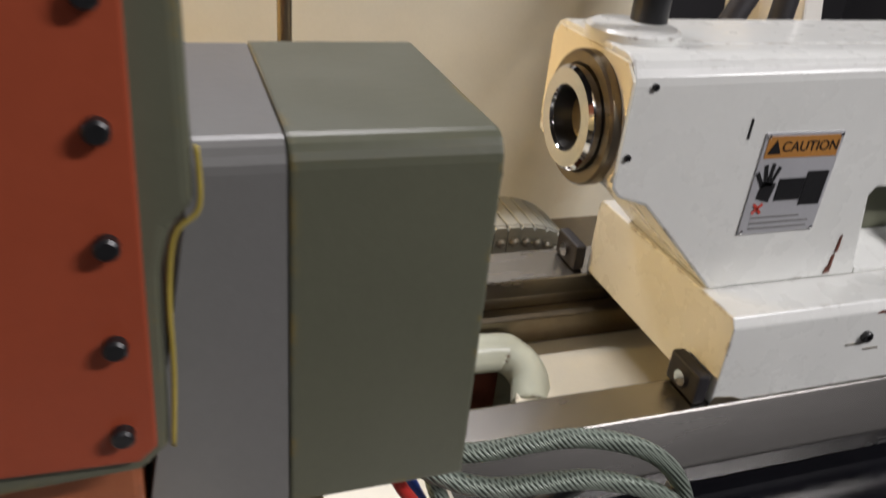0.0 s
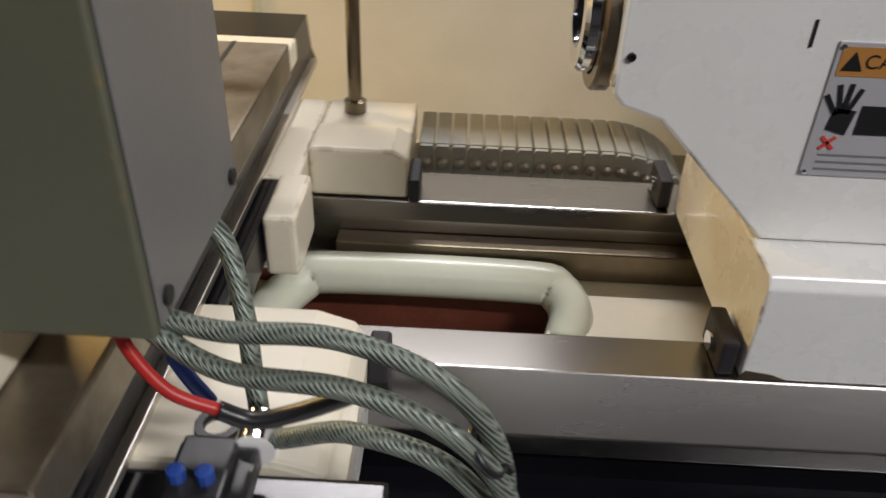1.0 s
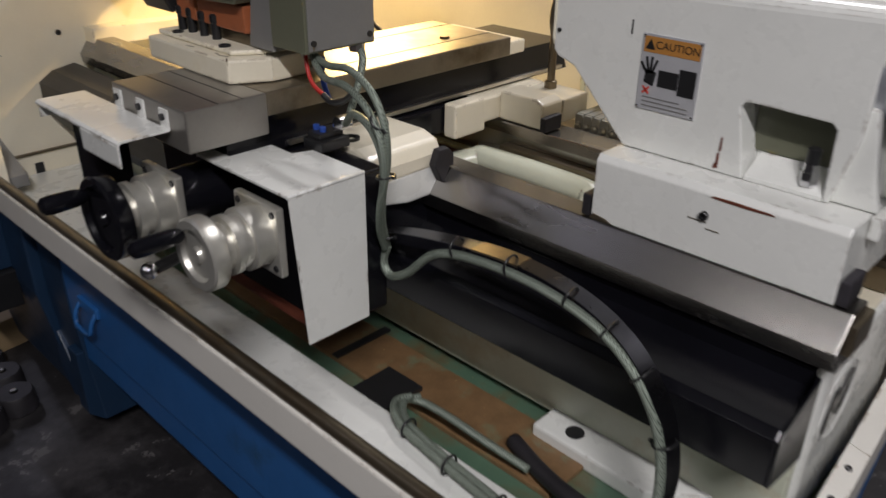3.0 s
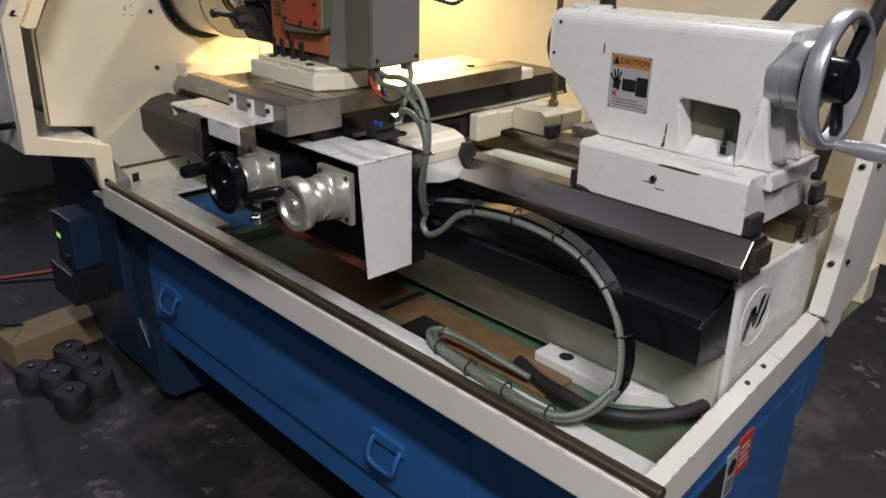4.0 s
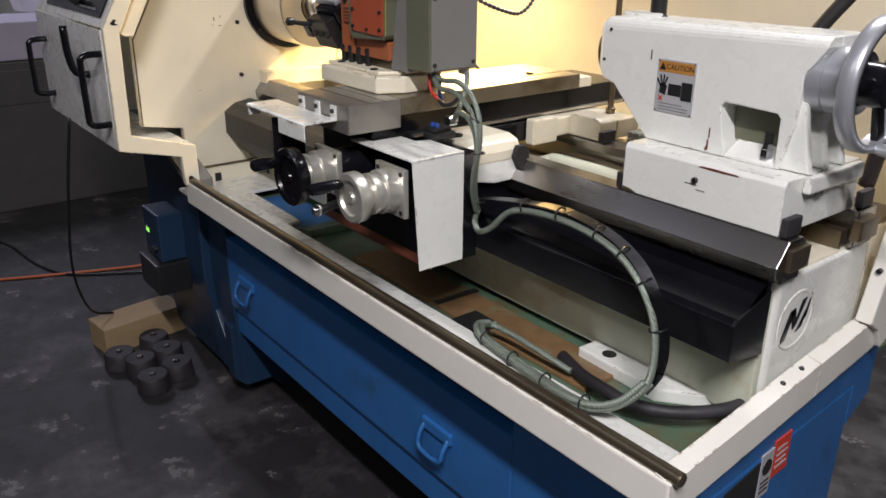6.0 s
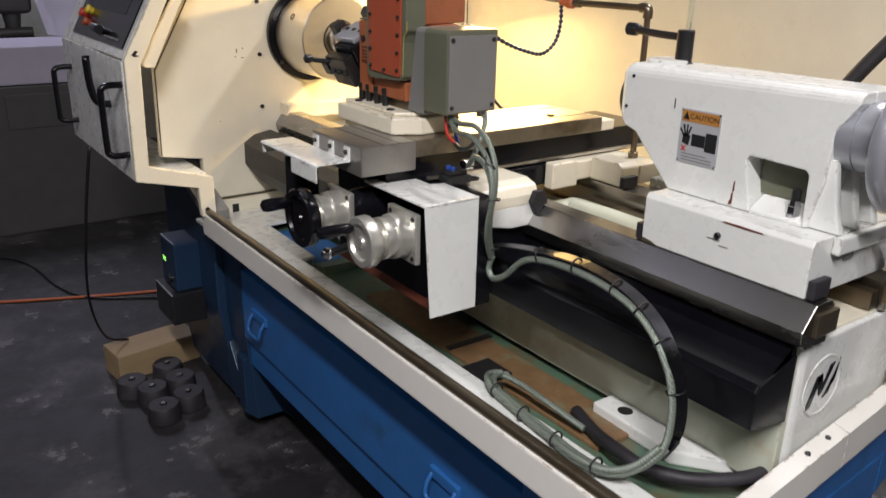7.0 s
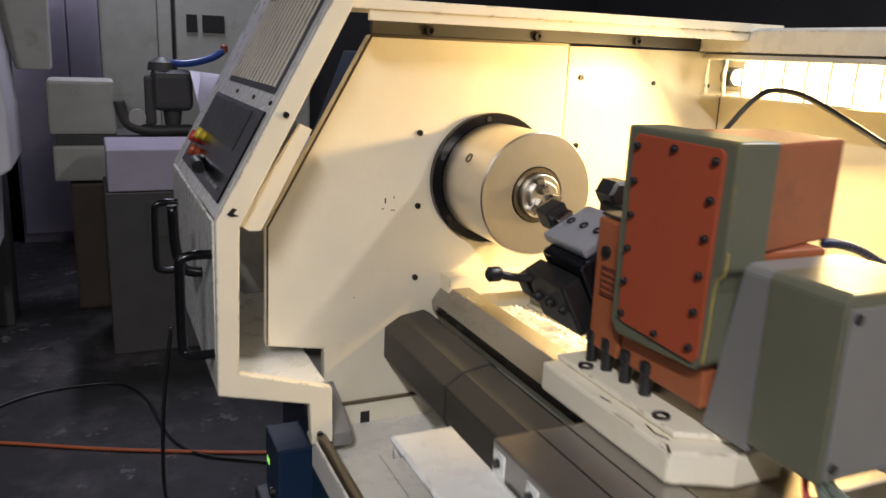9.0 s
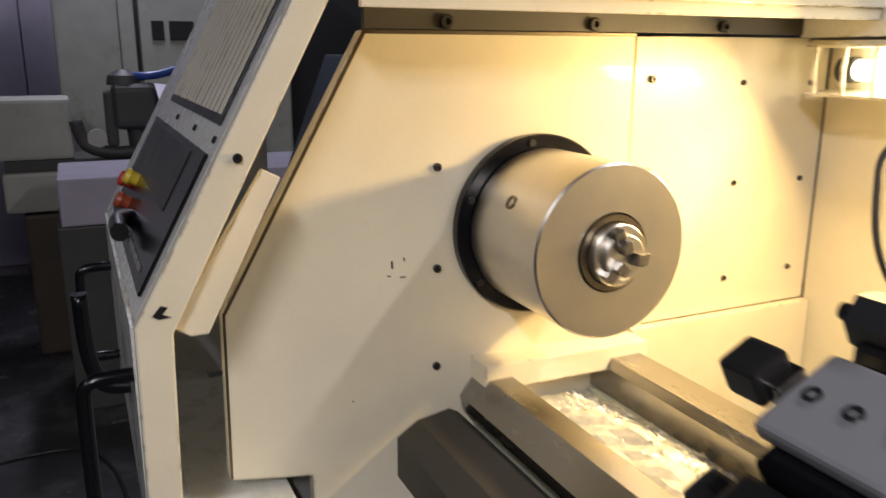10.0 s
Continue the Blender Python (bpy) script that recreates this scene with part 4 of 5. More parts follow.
for z in (1.408, 1.592):
    part("plate_screw", turned("y", (-0.004, z), [(0.370, 0.0038), (0.3650, 0.0038), (0.3640, 0.0028), (0.3640, 0.0015)], 12), PLASTIC, pn)
part("rating_plate", block(-0.124, -0.088, 0.3835, 0.3862, 1.412, 1.446, 0.001), RUST, turret, "dark red rating plate")
for k in range(4):
    part("writing", block(-0.121, -0.092 - 0.006 * (k % 2), 0.3828, 0.3836, 1.417 + 0.007 * k, 1.4195 + 0.007 * k, 0), ORANGE_DULL, turret)
part("plug", turned("y", (-0.118, 1.462), [(0.387, 0.007), (0.382, 0.007), (0.382, 0.004)], 14), PLASTIC, turret)
# connector box
bx = bmesh.new()
bmesh.ops.create_cube(bx, size=1.0)
for v in bx.verts:
    v.co = (0.1432 + v.co.x * 0.0775, 0.4575 + v.co.y * 0.125, 1.4195 + v.co.z * 0.163)
es = [e for e in bx.edges if all(v.co.z > 1.45 for v in e.verts) and all(v.co.y < 0.42 for v in e.verts)]
bmesh.ops.bevel(bx, geom=es, offset=0.010, segments=5, affect="EDGES", profile=0.5)
es = [e for e in bx.edges if len(e.link_faces) == 2 and e.calc_face_angle(0) > 1.0]
box = part("connector_box", bevelled(bx, 0.0015, 2, es), OLIVE, turret, "olive grey connector box")
bx = bmesh.new()
bmesh.ops.create_cube(bx, size=1.0)
for v in bx.verts:
    v.co = (0.0892 + v.co.x * 0.0295, 0.4575 + v.co.y * 0.123, 1.4145 + v.co.z * 0.171)
    if v.co.z < 1.4 and v.co.x < 0.09:
        v.co.x -= 0.028
es = [e for e in bx.edges if all(v.co.z > 1.45 for v in e.verts) and all(v.co.y < 0.42 for v in e.verts)]
bmesh.ops.bevel(bx, geom=es, offset=0.010, segments=5, affect="EDGES", profile=0.5)
part("box_flange", bx, GREYPAINT, turret, "grey side of the connector box")
part("box_face", block(0.1821, 0.1838, 0.400, 0.518, 1.341, 1.490, 0.0008), GREYPAINT, box, "grey face plate")
for y, z in ((0.408, 1.352), (0.408, 1.482), (0.509, 1.352), (0.509, 1.481)):
    part("face_screw", turned("x", (y, z), [(0.183, 0.0045), (0.1858, 0.0045), (0.1858, 0.0025)], 12), PLASTIC, box)
part("drip", prism("x", 0.1838, 0.1843, [(0.4065, 1.348), (0.4095, 1.348), (0.4090, 1.342), (0.4075, 1.341)], 0), OILED, box)
# indexing head with tool holders
HC = (0.436, 1.417)
headm = part("index_disc", turn_about(block(-0.232, -0.1425, HC[0] - 0.050, HC[0] + 0.050, HC[1] - 0.050, HC[1] + 0.050, 0.006, 3), (0, *HC), "X", 28), BLACK, turret, "black square indexing head")


def holder(angle, dark, long):
    c = (0, *HC)
    b = part("tool_holder", turn_about(block(-0.240, -0.150, HC[0] - 0.036, HC[0] + 0.036, HC[1] + 0.0505, HC[1] + (0.078 if dark else 0.064), 0.004), c, "X", angle), PLASTIC if dark else ALU, turret, "black tool holder block" if dark else "grey steel tool holder block")
    for x in (-0.225, -0.197, -0.168):
        part("clamp_screw", turn_about(turned("z", (x, HC[0]), [(HC[1] + 0.060, 0.006), (HC[1] + (0.084 if dark else 0.066), 0.006), (HC[1] + (0.084 if dark else 0.066), 0.0035), (HC[1] + 0.06, 0.003)], 12), c, "X", angle), PLASTIC, b)
    part("tool_shank", turn_about(block(-0.270 - long, -0.2405, HC[0] - 0.010, HC[0] + 0.014, HC[1] + 0.052, HC[1] + 0.068, 0.002), c, "X", angle), STEEL, b)
    part("tool_head", turn_about(block(-0.279 - long, -0.247 - long, HC[0] - 0.016, HC[0] + 0.014, HC[1] + 0.050, HC[1] + 0.078, 0.004), c, "X", angle), PLASTIC, b)


holder(28, False, 0.004)
holder(118, True, 0.0)
holder(298, True, -0.01)
holder(208, True, -0.005)
part("front_knob", tube([(-0.228, 0.368, 1.402), (-0.234, 0.340, 1.403), (-0.237, 0.316, 1.408)], 0.0055, 10, 4), PLASTIC, turret)
part("knob_end", turned("y", (-0.238, 1.409), [(0.319, 0.007), (0.315, 0.0095), (0.302, 0.0095), (0.299, 0.006)], 14), PLASTIC, turret)
part("boring_bar_socket", join(turned("x", (0.471, 1.506), [(-0.250, 0.014), (-0.247, 0.019), (-0.217, 0.019), (-0.214, 0.014)], 6, False), turned("x", (0.471, 1.506), [(-0.262, 0.006), (-0.249, 0.007)], 12), block(-0.240, -0.190, 0.455, 0.487, 1.462, 1.494, 0.004)), PLASTIC, turret)

# ---- tailstock ----
tail = thing("tailstock", (0.68, 0.72, 1.14), "white painted tailstock with grey handwheel, clamped on the bed", "tailstock")
part("base", prism("x", 0.525, 0.853, [(0.607, 1.140), (0.607, 1.225), (0.613, 1.234), (0.852, 1.234), (0.858, 1.225), (0.858, 1.140)], 0.002), WHITE, tail, "white tailstock base")
tb = join(prism("y", 0.700, 0.802, [(0.404, 1.452), (0.404, 1.345), (0.412, 1.336), (0.44, 1.327), (0.530, 1.235), (0.806, 1.235), (0.824, 1.315), (0.826, 1.395), (0.856, 1.440), (0.856, 1.456)], 0),
          prism("y", 0.658, 0.700, [(0.404, 1.452), (0.404, 1.345), (0.412, 1.336), (0.44, 1.327), (0.530, 1.235), (0.702, 1.235), (0.684, 1.322), (0.690, 1.330), (0.790, 1.327), (0.797, 1.320), (0.799, 1.235), (0.806, 1.235), (0.824, 1.315), (0.826, 1.395), (0.856, 1.440), (0.856, 1.456)], 0))
es = [e for e in tb.edges if all(v.co.z > 1.42 for v in e.verts) and abs(e.verts[0].co.y - e.verts[1].co.y) < 0.01 and abs(e.verts[0].co.y - 0.7) > 0.01 and abs(e.verts[0].co.x - e.verts[1].co.x) > 0.1]
bmesh.ops.bevel(tb, geom=es, offset=0.022, segments=5, affect="EDGES", profile=0.5)
es = [e for e in tb.edges if len(e.link_faces) == 2 and e.calc_face_angle(0) > 0.6]
tbody = part("body", bevelled(tb, 0.003, 2, es), WHITE, tail, "white cast tailstock body")
# cream on the white casting paints in the work light's warmth
part("warm_lit_nose", prism("x", 0.4015, 0.4045, [(0.660, 1.35), (0.656, 1.36), (0.656, 1.435), (0.668, 1.447), (0.785, 1.447), (0.797, 1.435), (0.797, 1.36), (0.79, 1.35)], 0.001), CREAM, tail)
part("quill_ring", turned("x", AXIS, [(0.404, 0.057), (0.394, 0.057), (0.392, 0.055), (0.392, 0.046), (0.399, 0.045)], 48), OILED, tail)
part("quill", turned("x", AXIS, [(0.404, 0.044), (0.384, 0.044), (0.381, 0.041), (0.381, 0.028), (0.384, 0.0265), (0.4036, 0.024)], 48), CHROME, tail, "polished steel quill")
part("quill_bore", turned("x", AXIS, [(0.4034, 0.0240), (0.3842, 0.0263), (0.3840, 0.0262), (0.400, 0.0200), (0.400, 0.001)], 32), PLASTIC, tail, "dark tapered bore")
for y, z in ((0.661, 1.372), (0.661, 1.43)):
    screw(tail, "y", (0.412 + (z - 1.372) * 0.2, z), 0.658, 0.003, -1)
# recessed pocket with the clamp nut
part("pocket_ledge", prism("x", 0.703, 0.7985, [(0.659, 1.2345), (0.659, 1.240), (0.699, 1.262), (0.699, 1.2345)], 0.001), WHITE, tail)
part("pocket_back", block(0.69, 0.796, 0.6965, 0.6995, 1.263, 1.326, 0.001), OLIVE, tail, "dull green back of the clamp pocket")
part("clamp_nut", turned("z", (0.775, 0.672), [(1.246, 0.011), (1.262, 0.011), (1.263, 0.0095), (1.272, 0.0085)], 6, False), CHROME, tail, "chrome clamp nut")
part("clamp_stud", turned("z", (0.775, 0.672), [(1.272, 0.008), (1.290, 0.008), (1.292, 0.005)], 12), PLASTIC, tail)
screw(tail, "y", (0.686, 1.197), 0.607, 0.006, -1)
for a, b in (((0.665, 1.188), (0.690, 1.188)), ((0.690, 1.180), (0.708, 1.180))):
    part("scratch", block(a[0], b[0], 0.6062, 0.6071, a[1], a[1] + 0.0012, 0), OILED, tail)
part("scratch", block(0.524, 0.526, 0.6572, 0.6581, 1.384, 1.402, 0), PLASTIC, tail)
for x, z, w, h in ((0.665, 1.243, 0.004, 0.018), (0.667, 1.262, 0.003, 0.020), (0.662, 1.239, 0.007, 0.008)):
    part("paint_chip", prism("y", 0.6568, 0.6581, [(x, z), (x + w, z + 0.002), (x + w * 0.8, z + h), (x + w * 0.2, z + h * 0.9)], 0), RUST, tail)
part("paint_chip", prism("y", 0.6060, 0.6071, [(0.690, 1.2225), (0.735, 1.2215), (0.770, 1.2225), (0.765, 1.2245), (0.72, 1.2255), (0.695, 1.2250)], 0), RUST, tail)
part("chipped_foot", prism("y", 0.6060, 0.6071, [(0.523, 1.141), (0.56, 1.141), (0.548, 1.146), (0.528, 1.149)], 0), OILED, tail)
for y0 in (0.610, 0.860):
    part("base_wiper", block(0.507, 0.5205, y0 - 0.003 if y0 > 0.7 else y0, y0 + 0.046, 1.140, 1.172, 0.003), RUBBER, tail, "black rubber way wiper")
    part("wiper_screw", turned("x", (y0 + 0.022, 1.156), [(0.508, 0.008), (0.503, 0.008), (0.503, 0.004)], 12), CHROME, tail)
    part("end_wiper", block(0.8535, 0.867, y0, y0 + 0.046, 1.140, 1.172, 0.003), RUBBER, tail, "black rubber way wiper")
for y in (0.674, 0.728, 0.782):
    part("end_rib", prism("y", y - 0.008, y + 0.008, [(0.800, 1.235), (0.815, 1.35), (0.832, 1.35), (0.850, 1.26), (0.858, 1.235)], 0.004, 2), WHITE, tail)
part("lug_plate", block(0.8535, 0.868, 0.66, 0.84, 1.205, 1.234, 0.004), WHITE, tail)
part("badge", block(0.8565, 0.8590, 0.70, 0.725, 1.19, 1.203, 0.001), GREYPAINT, tail)
# handwheel
part("bearing_cap", turned("x", AXIS, [(0.824, 0.055), (0.8500, 0.055), (0.8505, 0.0525), (0.8520, 0.0525), (0.8525, 0.055), (0.876, 0.055), (0.878, 0.053), (0.878, 0.046)], 44), ALU, tail, "grey graduated collar")
part("hub", turned("x", AXIS, [(0.8785, 0.050), (0.893, 0.050), (0.895, 0.036), (0.934, 0.034), (0.937, 0.028)], 36), BLACK, tail, "black wheel hub")
rim = bmesh.new()
R0 = [(0.901, 0.092), (0.901, 0.102), (0.905, 0.106), (0.925, 0.106), (0.929, 0.102), (0.929, 0.092)]
rings = []
for i in range(56):
    t = 2 * math.pi * i / 56
    rings.append([rim.verts.new((a, AXIS[0] + r * math.cos(t), AXIS[1] + r * math.sin(t))) for a, r in R0])
for i in range(56):
    a, b = rings[i], rings[(i + 1) % 56]
    for k in range(6):
        rim.faces.new((a[k], a[(k + 1) % 6], b[(k + 1) % 6], b[k])).smooth = k not in (5,)
wheel = part("handwheel", rim, ALU, tail, "grey silver handwheel rim")
for k in range(3):
    sp = prism("x", 0.911, 0.924, [(AXIS[0] - 0.010, AXIS[1] + 0.03), (AXIS[0] + 0.010, AXIS[1] + 0.03), (AXIS[0] + 0.013, AXIS[1] + 0.096), (AXIS[0] - 0.013, AXIS[1] + 0.096)], 0.004)
    part("spoke", turn_about(sp, (0, *AXIS), "X", 120 * k - 40), BLACK, wheel, "black wheel spoke")
HY, HZ = AXIS[0] + 0.012, AXIS[1] - 0.100
part("crank_handle", turned("x", (HY, HZ), [(0.918, 0.008), (0.930, 0.008), (0.934, 0.010), (0.950, 0.0115), (0.98, 0.0155), (1.008, 0.0145), (1.016, 0.008)], 22), ALU, wheel, "grey crank handle")
# quill lock lever
part("lever_post", turned("z", (0.463, 0.745), [(1.452, 0.020), (1.456, 0.016), (1.512, 0.016), (1.514, 0.014)], 20), PLASTIC, tail, "black lock post")
part("lock_lever", tube([(0.463, 0.745, 1.500), (0.40, 0.755, 1.500), (0.33, 0.768, 1.502), (0.315, 0.771, 1.503)], 0.0075, 10, 4), PLASTIC, tail, "black lock lever")
part("lever_knob", turned("x", (0.773, 1.503), [(0.328, 0.008), (0.318, 0.013), (0.298, 0.013), (0.294, 0.008)], 14), PLASTIC, tail)
part("top_boss", turned("z", (0.44, 0.73), [(1.448, 0.040), (1.458, 0.040), (1.460, 0.036)], 24), WHITE, tail)
# caution plate
LX0, LX1, LZ0, LZ1, LY = 0.543, 0.627, 1.292, 1.389, 0.6565
plate = part("caution_plate", block(LX0, LX1, LY, 0.6581, LZ0, LZ1, 0.0005), DECALWHITE, tail, "silver caution plate with a crushing-hazard picture")
part("plate_heading", block(LX0 + 0.003, LX1 - 0.003, LY - 0.0004, LY + 0.0002, LZ1 - 0.023, LZ1 - 0.003, 0), DECALORANGE, plate)
TXT = Matrix(((1, 0, 0, 0.593), (0, 0, -1, LY - 0.0006), (0, 1, 0, LZ1 - 0.013), (0, 0, 0, 1)))
part("caution_word", text_mesh("CAUTION", 0.0135, TXT, 0.0002), PLASTIC, plate)
part("caution_triangle", prism("y", LY - 0.0009, LY - 0.0003, [(0.548, LZ1 - 0.019), (0.562, LZ1 - 0.019), (0.555, LZ1 - 0.006)], 0), PLASTIC, plate)
HXc, HZc = 0.559, 1.336
glove_shapes = [prism("y", LY - 0.0008, LY - 0.0001, [(HXc - 0.008, HZc - 0.008), (HXc + 0.006, HZc - 0.012), (HXc + 0.009, HZc + 0.006), (HXc - 0.006, HZc + 0.008)], 0)]
for ang, l in ((-34, 0.017), (-14, 0.021), (2, 0.021), (18, 0.019)):
    q = block(HXc - 0.0016, HXc + 0.0016, LY - 0.0008, LY - 0.0001, HZc + 0.004, HZc + 0.004 + l, 0)
    glove_shapes.append(turn_about(q, (HXc, LY, HZc - 0.004), "Y", ang))
part("pictogram_glove", join(*glove_shapes), PLASTIC, plate)
part("pictogram_block", block(HXc + 0.012, HXc + 0.040, LY - 0.0008, LY - 0.0001, HZc - 0.011, HZc + 0.010, 0), PLASTIC, plate)
part("pictogram_jaw", block(HXc + 0.041, HXc + 0.064, LY - 0.0008, LY - 0.0001, HZc - 0.017, HZc + 0.016, 0), PLASTIC, plate)
for ang in (45, -45):
    part("cross_mark", turn_about(block(LX0 + 0.006, LX0 + 0.019, LY - 0.0008, LY - 0.0001, 1.3165, 1.319, 0), (LX0 + 0.0125, LY, 1.3178), "Y", ang), DECALRED, plate)
for k in range(3):
    part("writing", block(LX0 + 0.009, LX1 - 0.010 - 0.012 * (k == 2), LY - 0.0006, LY - 0.0001, 1.297 + 0.0055 * k, 1.2985 + 0.0055 * k, 0), GREYPAINT, plate)
for x in (LX0 + 0.003, LX1 - 0.003):
    for z in (LZ0 + 0.003, LZ1 - 0.003):
        part("rivet", turned("y", (x, z), [(0.657, 0.0022), (LY - 0.001, 0.0018), (LY - 0.0014, 0.0008)], 8), CHROME, plate)

# ---- cable carrier behind the ways ----
chain = thing("cable_carrier", (0.4, 0.98, 1.14), "grey jointed cable carrier with bright rivets behind the rear way", "cable carrier")
lx, lz, lean = 0.256, 1.155, 0.0
for k in range(19):
    if k > 11:
        lean = min(78.0, lean + 6.0 + 1.6 * (k - 12))
    pivot = (lx, 0.95, lz)
    link = join(prism("y", 0.945, 0.951, [(lx, lz - 0.036), (lx + 0.0175, lz - 0.036), (lx + 0.0178, lz - 0.006), (lx + 0.0155, lz), (lx + 0.002, lz), (lx, lz - 0.004)], 0.001),
                block(lx + 0.0005, lx + 0.0172, 0.9512, 1.035, lz - 0.010, lz + 0.001, 0.002, 2))
    ln = part("chain_link", turn_about(link, pivot, "Y", lean), SHOPPALE, chain)
    part("rivet", turn_about(turned("y", (lx + 0.009, lz - 0.020), [(0.946, 0.0068), (0.9405, 0.0062), (0.9375, 0.003)], 12), pivot, "Y", lean), BRUSHED, ln)
    if lean > 60:
        break
    lx, lz = lx + 0.0185 * math.cos(radians(lean)), lz - 0.0185 * math.sin(radians(lean))
part("carrier_trough", block(0.0, 0.86, 0.935, 1.07, 1.086, 1.096, 0.002), OILED, chain)
part("carrier_shelf", block(0.0, 0.86, 0.95, 1.05, 0.78, 1.085, 0.002), CREAM, chain)

# ---- hoses and cables on the carriage ----
ARCH = [(0.158, 0.425, 1.336), (0.170, 0.421, 1.324), (0.202, 0.414, 1.315), (0.256, 0.406, 1.318), (0.303, 0.402, 1.298), (0.330, 0.400, 1.260), (0.335, 0.400, 1.212), (0.318, 0.406, 1.162), (0.294, 0.425, 1.108), (0.278, 0.448, 1.062)]
harness = thing("cable_harness", (0.25, 0.44, 1.05), "grey-green braided hoses bound with black ties, arching from the turret", "hose")
for dx, dy, lift in ((0.003, -0.005, -0.006), (-0.003, 0.006, 0.008)):
    n = len(ARCH)
    pts = [(x + dx * min(1, i / 2), y + dy * min(1, i / 2), z + lift * math.sin(math.pi * i / (n - 1)) * 1.6) for i, (x, y, z) in enumerate(ARCH)]
    part("braided_hose", tube(pts, 0.0052, 12, 10), BRAID, harness)
part("braided_hose", tube([(0.165, 0.500, 1.335), (0.18, 0.498, 1.318), (0.192, 0.478, 1.285), (0.200, 0.455, 1.252), (0.212, 0.435, 1.240), (0.255, 0.415, 1.268), (0.300, 0.405, 1.262), (0.326, 0.401, 1.232), (0.327, 0.403, 1.195), (0.310, 0.412, 1.145), (0.286, 0.437, 1.085), (0.276, 0.450, 1.060)], 0.0055, 12, 10), BRAID, harness)
part("red_wire", tube([(0.152, 0.418, 1.336), (0.160, 0.412, 1.316), (0.176, 0.408, 1.296), (0.196, 0.410, 1.284)], 0.0032, 8, 8), REDCABLE, harness, "red cable")
part("black_wire", tube([(0.196, 0.410, 1.284), (0.212, 0.412, 1.276), (0.235, 0.414, 1.282), (0.262, 0.410, 1.300)], 0.0045, 8, 8), PLASTIC, harness)
part("blue_wire", tube([(0.160, 0.44, 1.325), (0.172, 0.43, 1.295), (0.185, 0.43, 1.268)], 0.004, 8, 6), BLUEPLASTIC, harness, "blue cable")
for x, y in ((0.150, 0.425), (0.165, 0.500)):
    part("gland", turned("z", (x, y), [(1.3385, 0.012), (1.326, 0.012), (1.325, 0.009)], 8, False), BRIGHT, harness, "metal cable gland")


def tie(parent, p, axis, r):
    loop = [(p[0] + r * math.cos(a), p[1] + r * math.sin(a), p[2]) for a in (2 * math.pi * k / 18 for k in range(19))]
    part("cable_tie", turn_about(join(tube(loop, 0.0019, 6, 0), block(p[0] + r - 0.001, p[0] + r + 0.006, p[1] - 0.002, p[1] + 0.002, p[2] - 0.002, p[2] + 0.002, 0.0005)), p, axis[0], axis[1]), PLASTIC, parent)


tie(harness, (0.322, 0.402, 1.276), ("Y", 50), 0.0125)
tie(harness, (0.333, 0.402, 1.203), ("Y", -10), 0.0125)
tie(harness, (0.283, 0.448, 1.08), ("Y", -15), 0.012)
part("clevis", turned("y", (0.205, 1.240), [(0.425, 0.011), (0.445, 0.011), (0.445, 0.005)], 14), CHROME, harness, "chrome hose end")
part("pneumatic_valve", join(block(0.155, 0.20, 0.40, 0.452, 1.199, 1.215, 0.003), block(0.16, 0.19, 0.405, 0.448, 1.2155, 1.224, 0.002)), PLASTIC, harness)
for x in (0.165, 0.18):
    part("valve_knob", turned("z", (x, 0.418), [(1.223, 0.005), (1.231, 0.005), (1.232, 0.003)], 10), BLUEPLASTIC, harness, "blue knob")

# the flat spring band that carries the hose into the tray
band = thing("hose_loop", (0.6, 0.44, 0.80), "braided hose tied to a curved spring-steel band, looping into the tray", "hose")
LOOP = [(0.262, 0.464, 1.080), (0.33, 0.468, 1.096), (0.42, 0.470, 1.111), (0.51, 0.470, 1.119), (0.59, 0.469, 1.113), (0.655, 0.468, 1.094), (0.708, 0.464, 1.061), (0.750, 0.458, 1.008), (0.771, 0.448, 0.950), (0.775, 0.435, 0.908), (0.768, 0.41, 0.878)]
part("spring_band", tube(LOOP, 0, 4, 10, flat=(0.028, 0.0012)), DARKSTEEL, band, "dark spring-steel band")
part("tape", tube([(0.440, 0.4695, 1.1138), (0.475, 0.470, 1.1170), (0.520, 0.470, 1.1190)], 0, 4, 6, flat=(0.030, 0.0030)), OILED, band, "brown tape wound on the band")
HOSE = [(0.278, 0.452, 1.062), (0.272, 0.448, 1.035), (0.290, 0.446, 1.018), (0.325, 0.448, 1.036), (0.37, 0.452, 1.080), (0.42, 0.456, 1.097), (0.51, 0.456, 1.105), (0.59, 0.455, 1.100), (0.655, 0.454, 1.082), (0.708, 0.450, 1.048), (0.748, 0.444, 0.996), (0.768, 0.432, 0.938), (0.772, 0.412, 0.890), (0.755, 0.372, 0.860), (0.72, 0.345, 0.845), (0.66, 0.338, 0.838), (0.57, 0.350, 0.832), (0.46, 0.362, 0.830), (0.385, 0.375, 0.830), (0.345, 0.405, 0.828), (0.350, 0.435, 0.825), (0.40, 0.446, 0.822), (0.48, 0.450, 0.815), (0.56, 0.462, 0.800)]
part("hose", tube(HOSE, 0.0065, 12, 8), BRAID, band)
part("hose", tube([(x, y - 0.005, z + 0.009) for x, y, z in HOSE[12:21]], 0.0060, 12, 8), BRAID, band)
part("hose", tube([(x + 0.004, y + 0.010, z + 0.002) for x, y, z in HOSE[12:21]], 0.0060, 12, 8), BRAID, band)
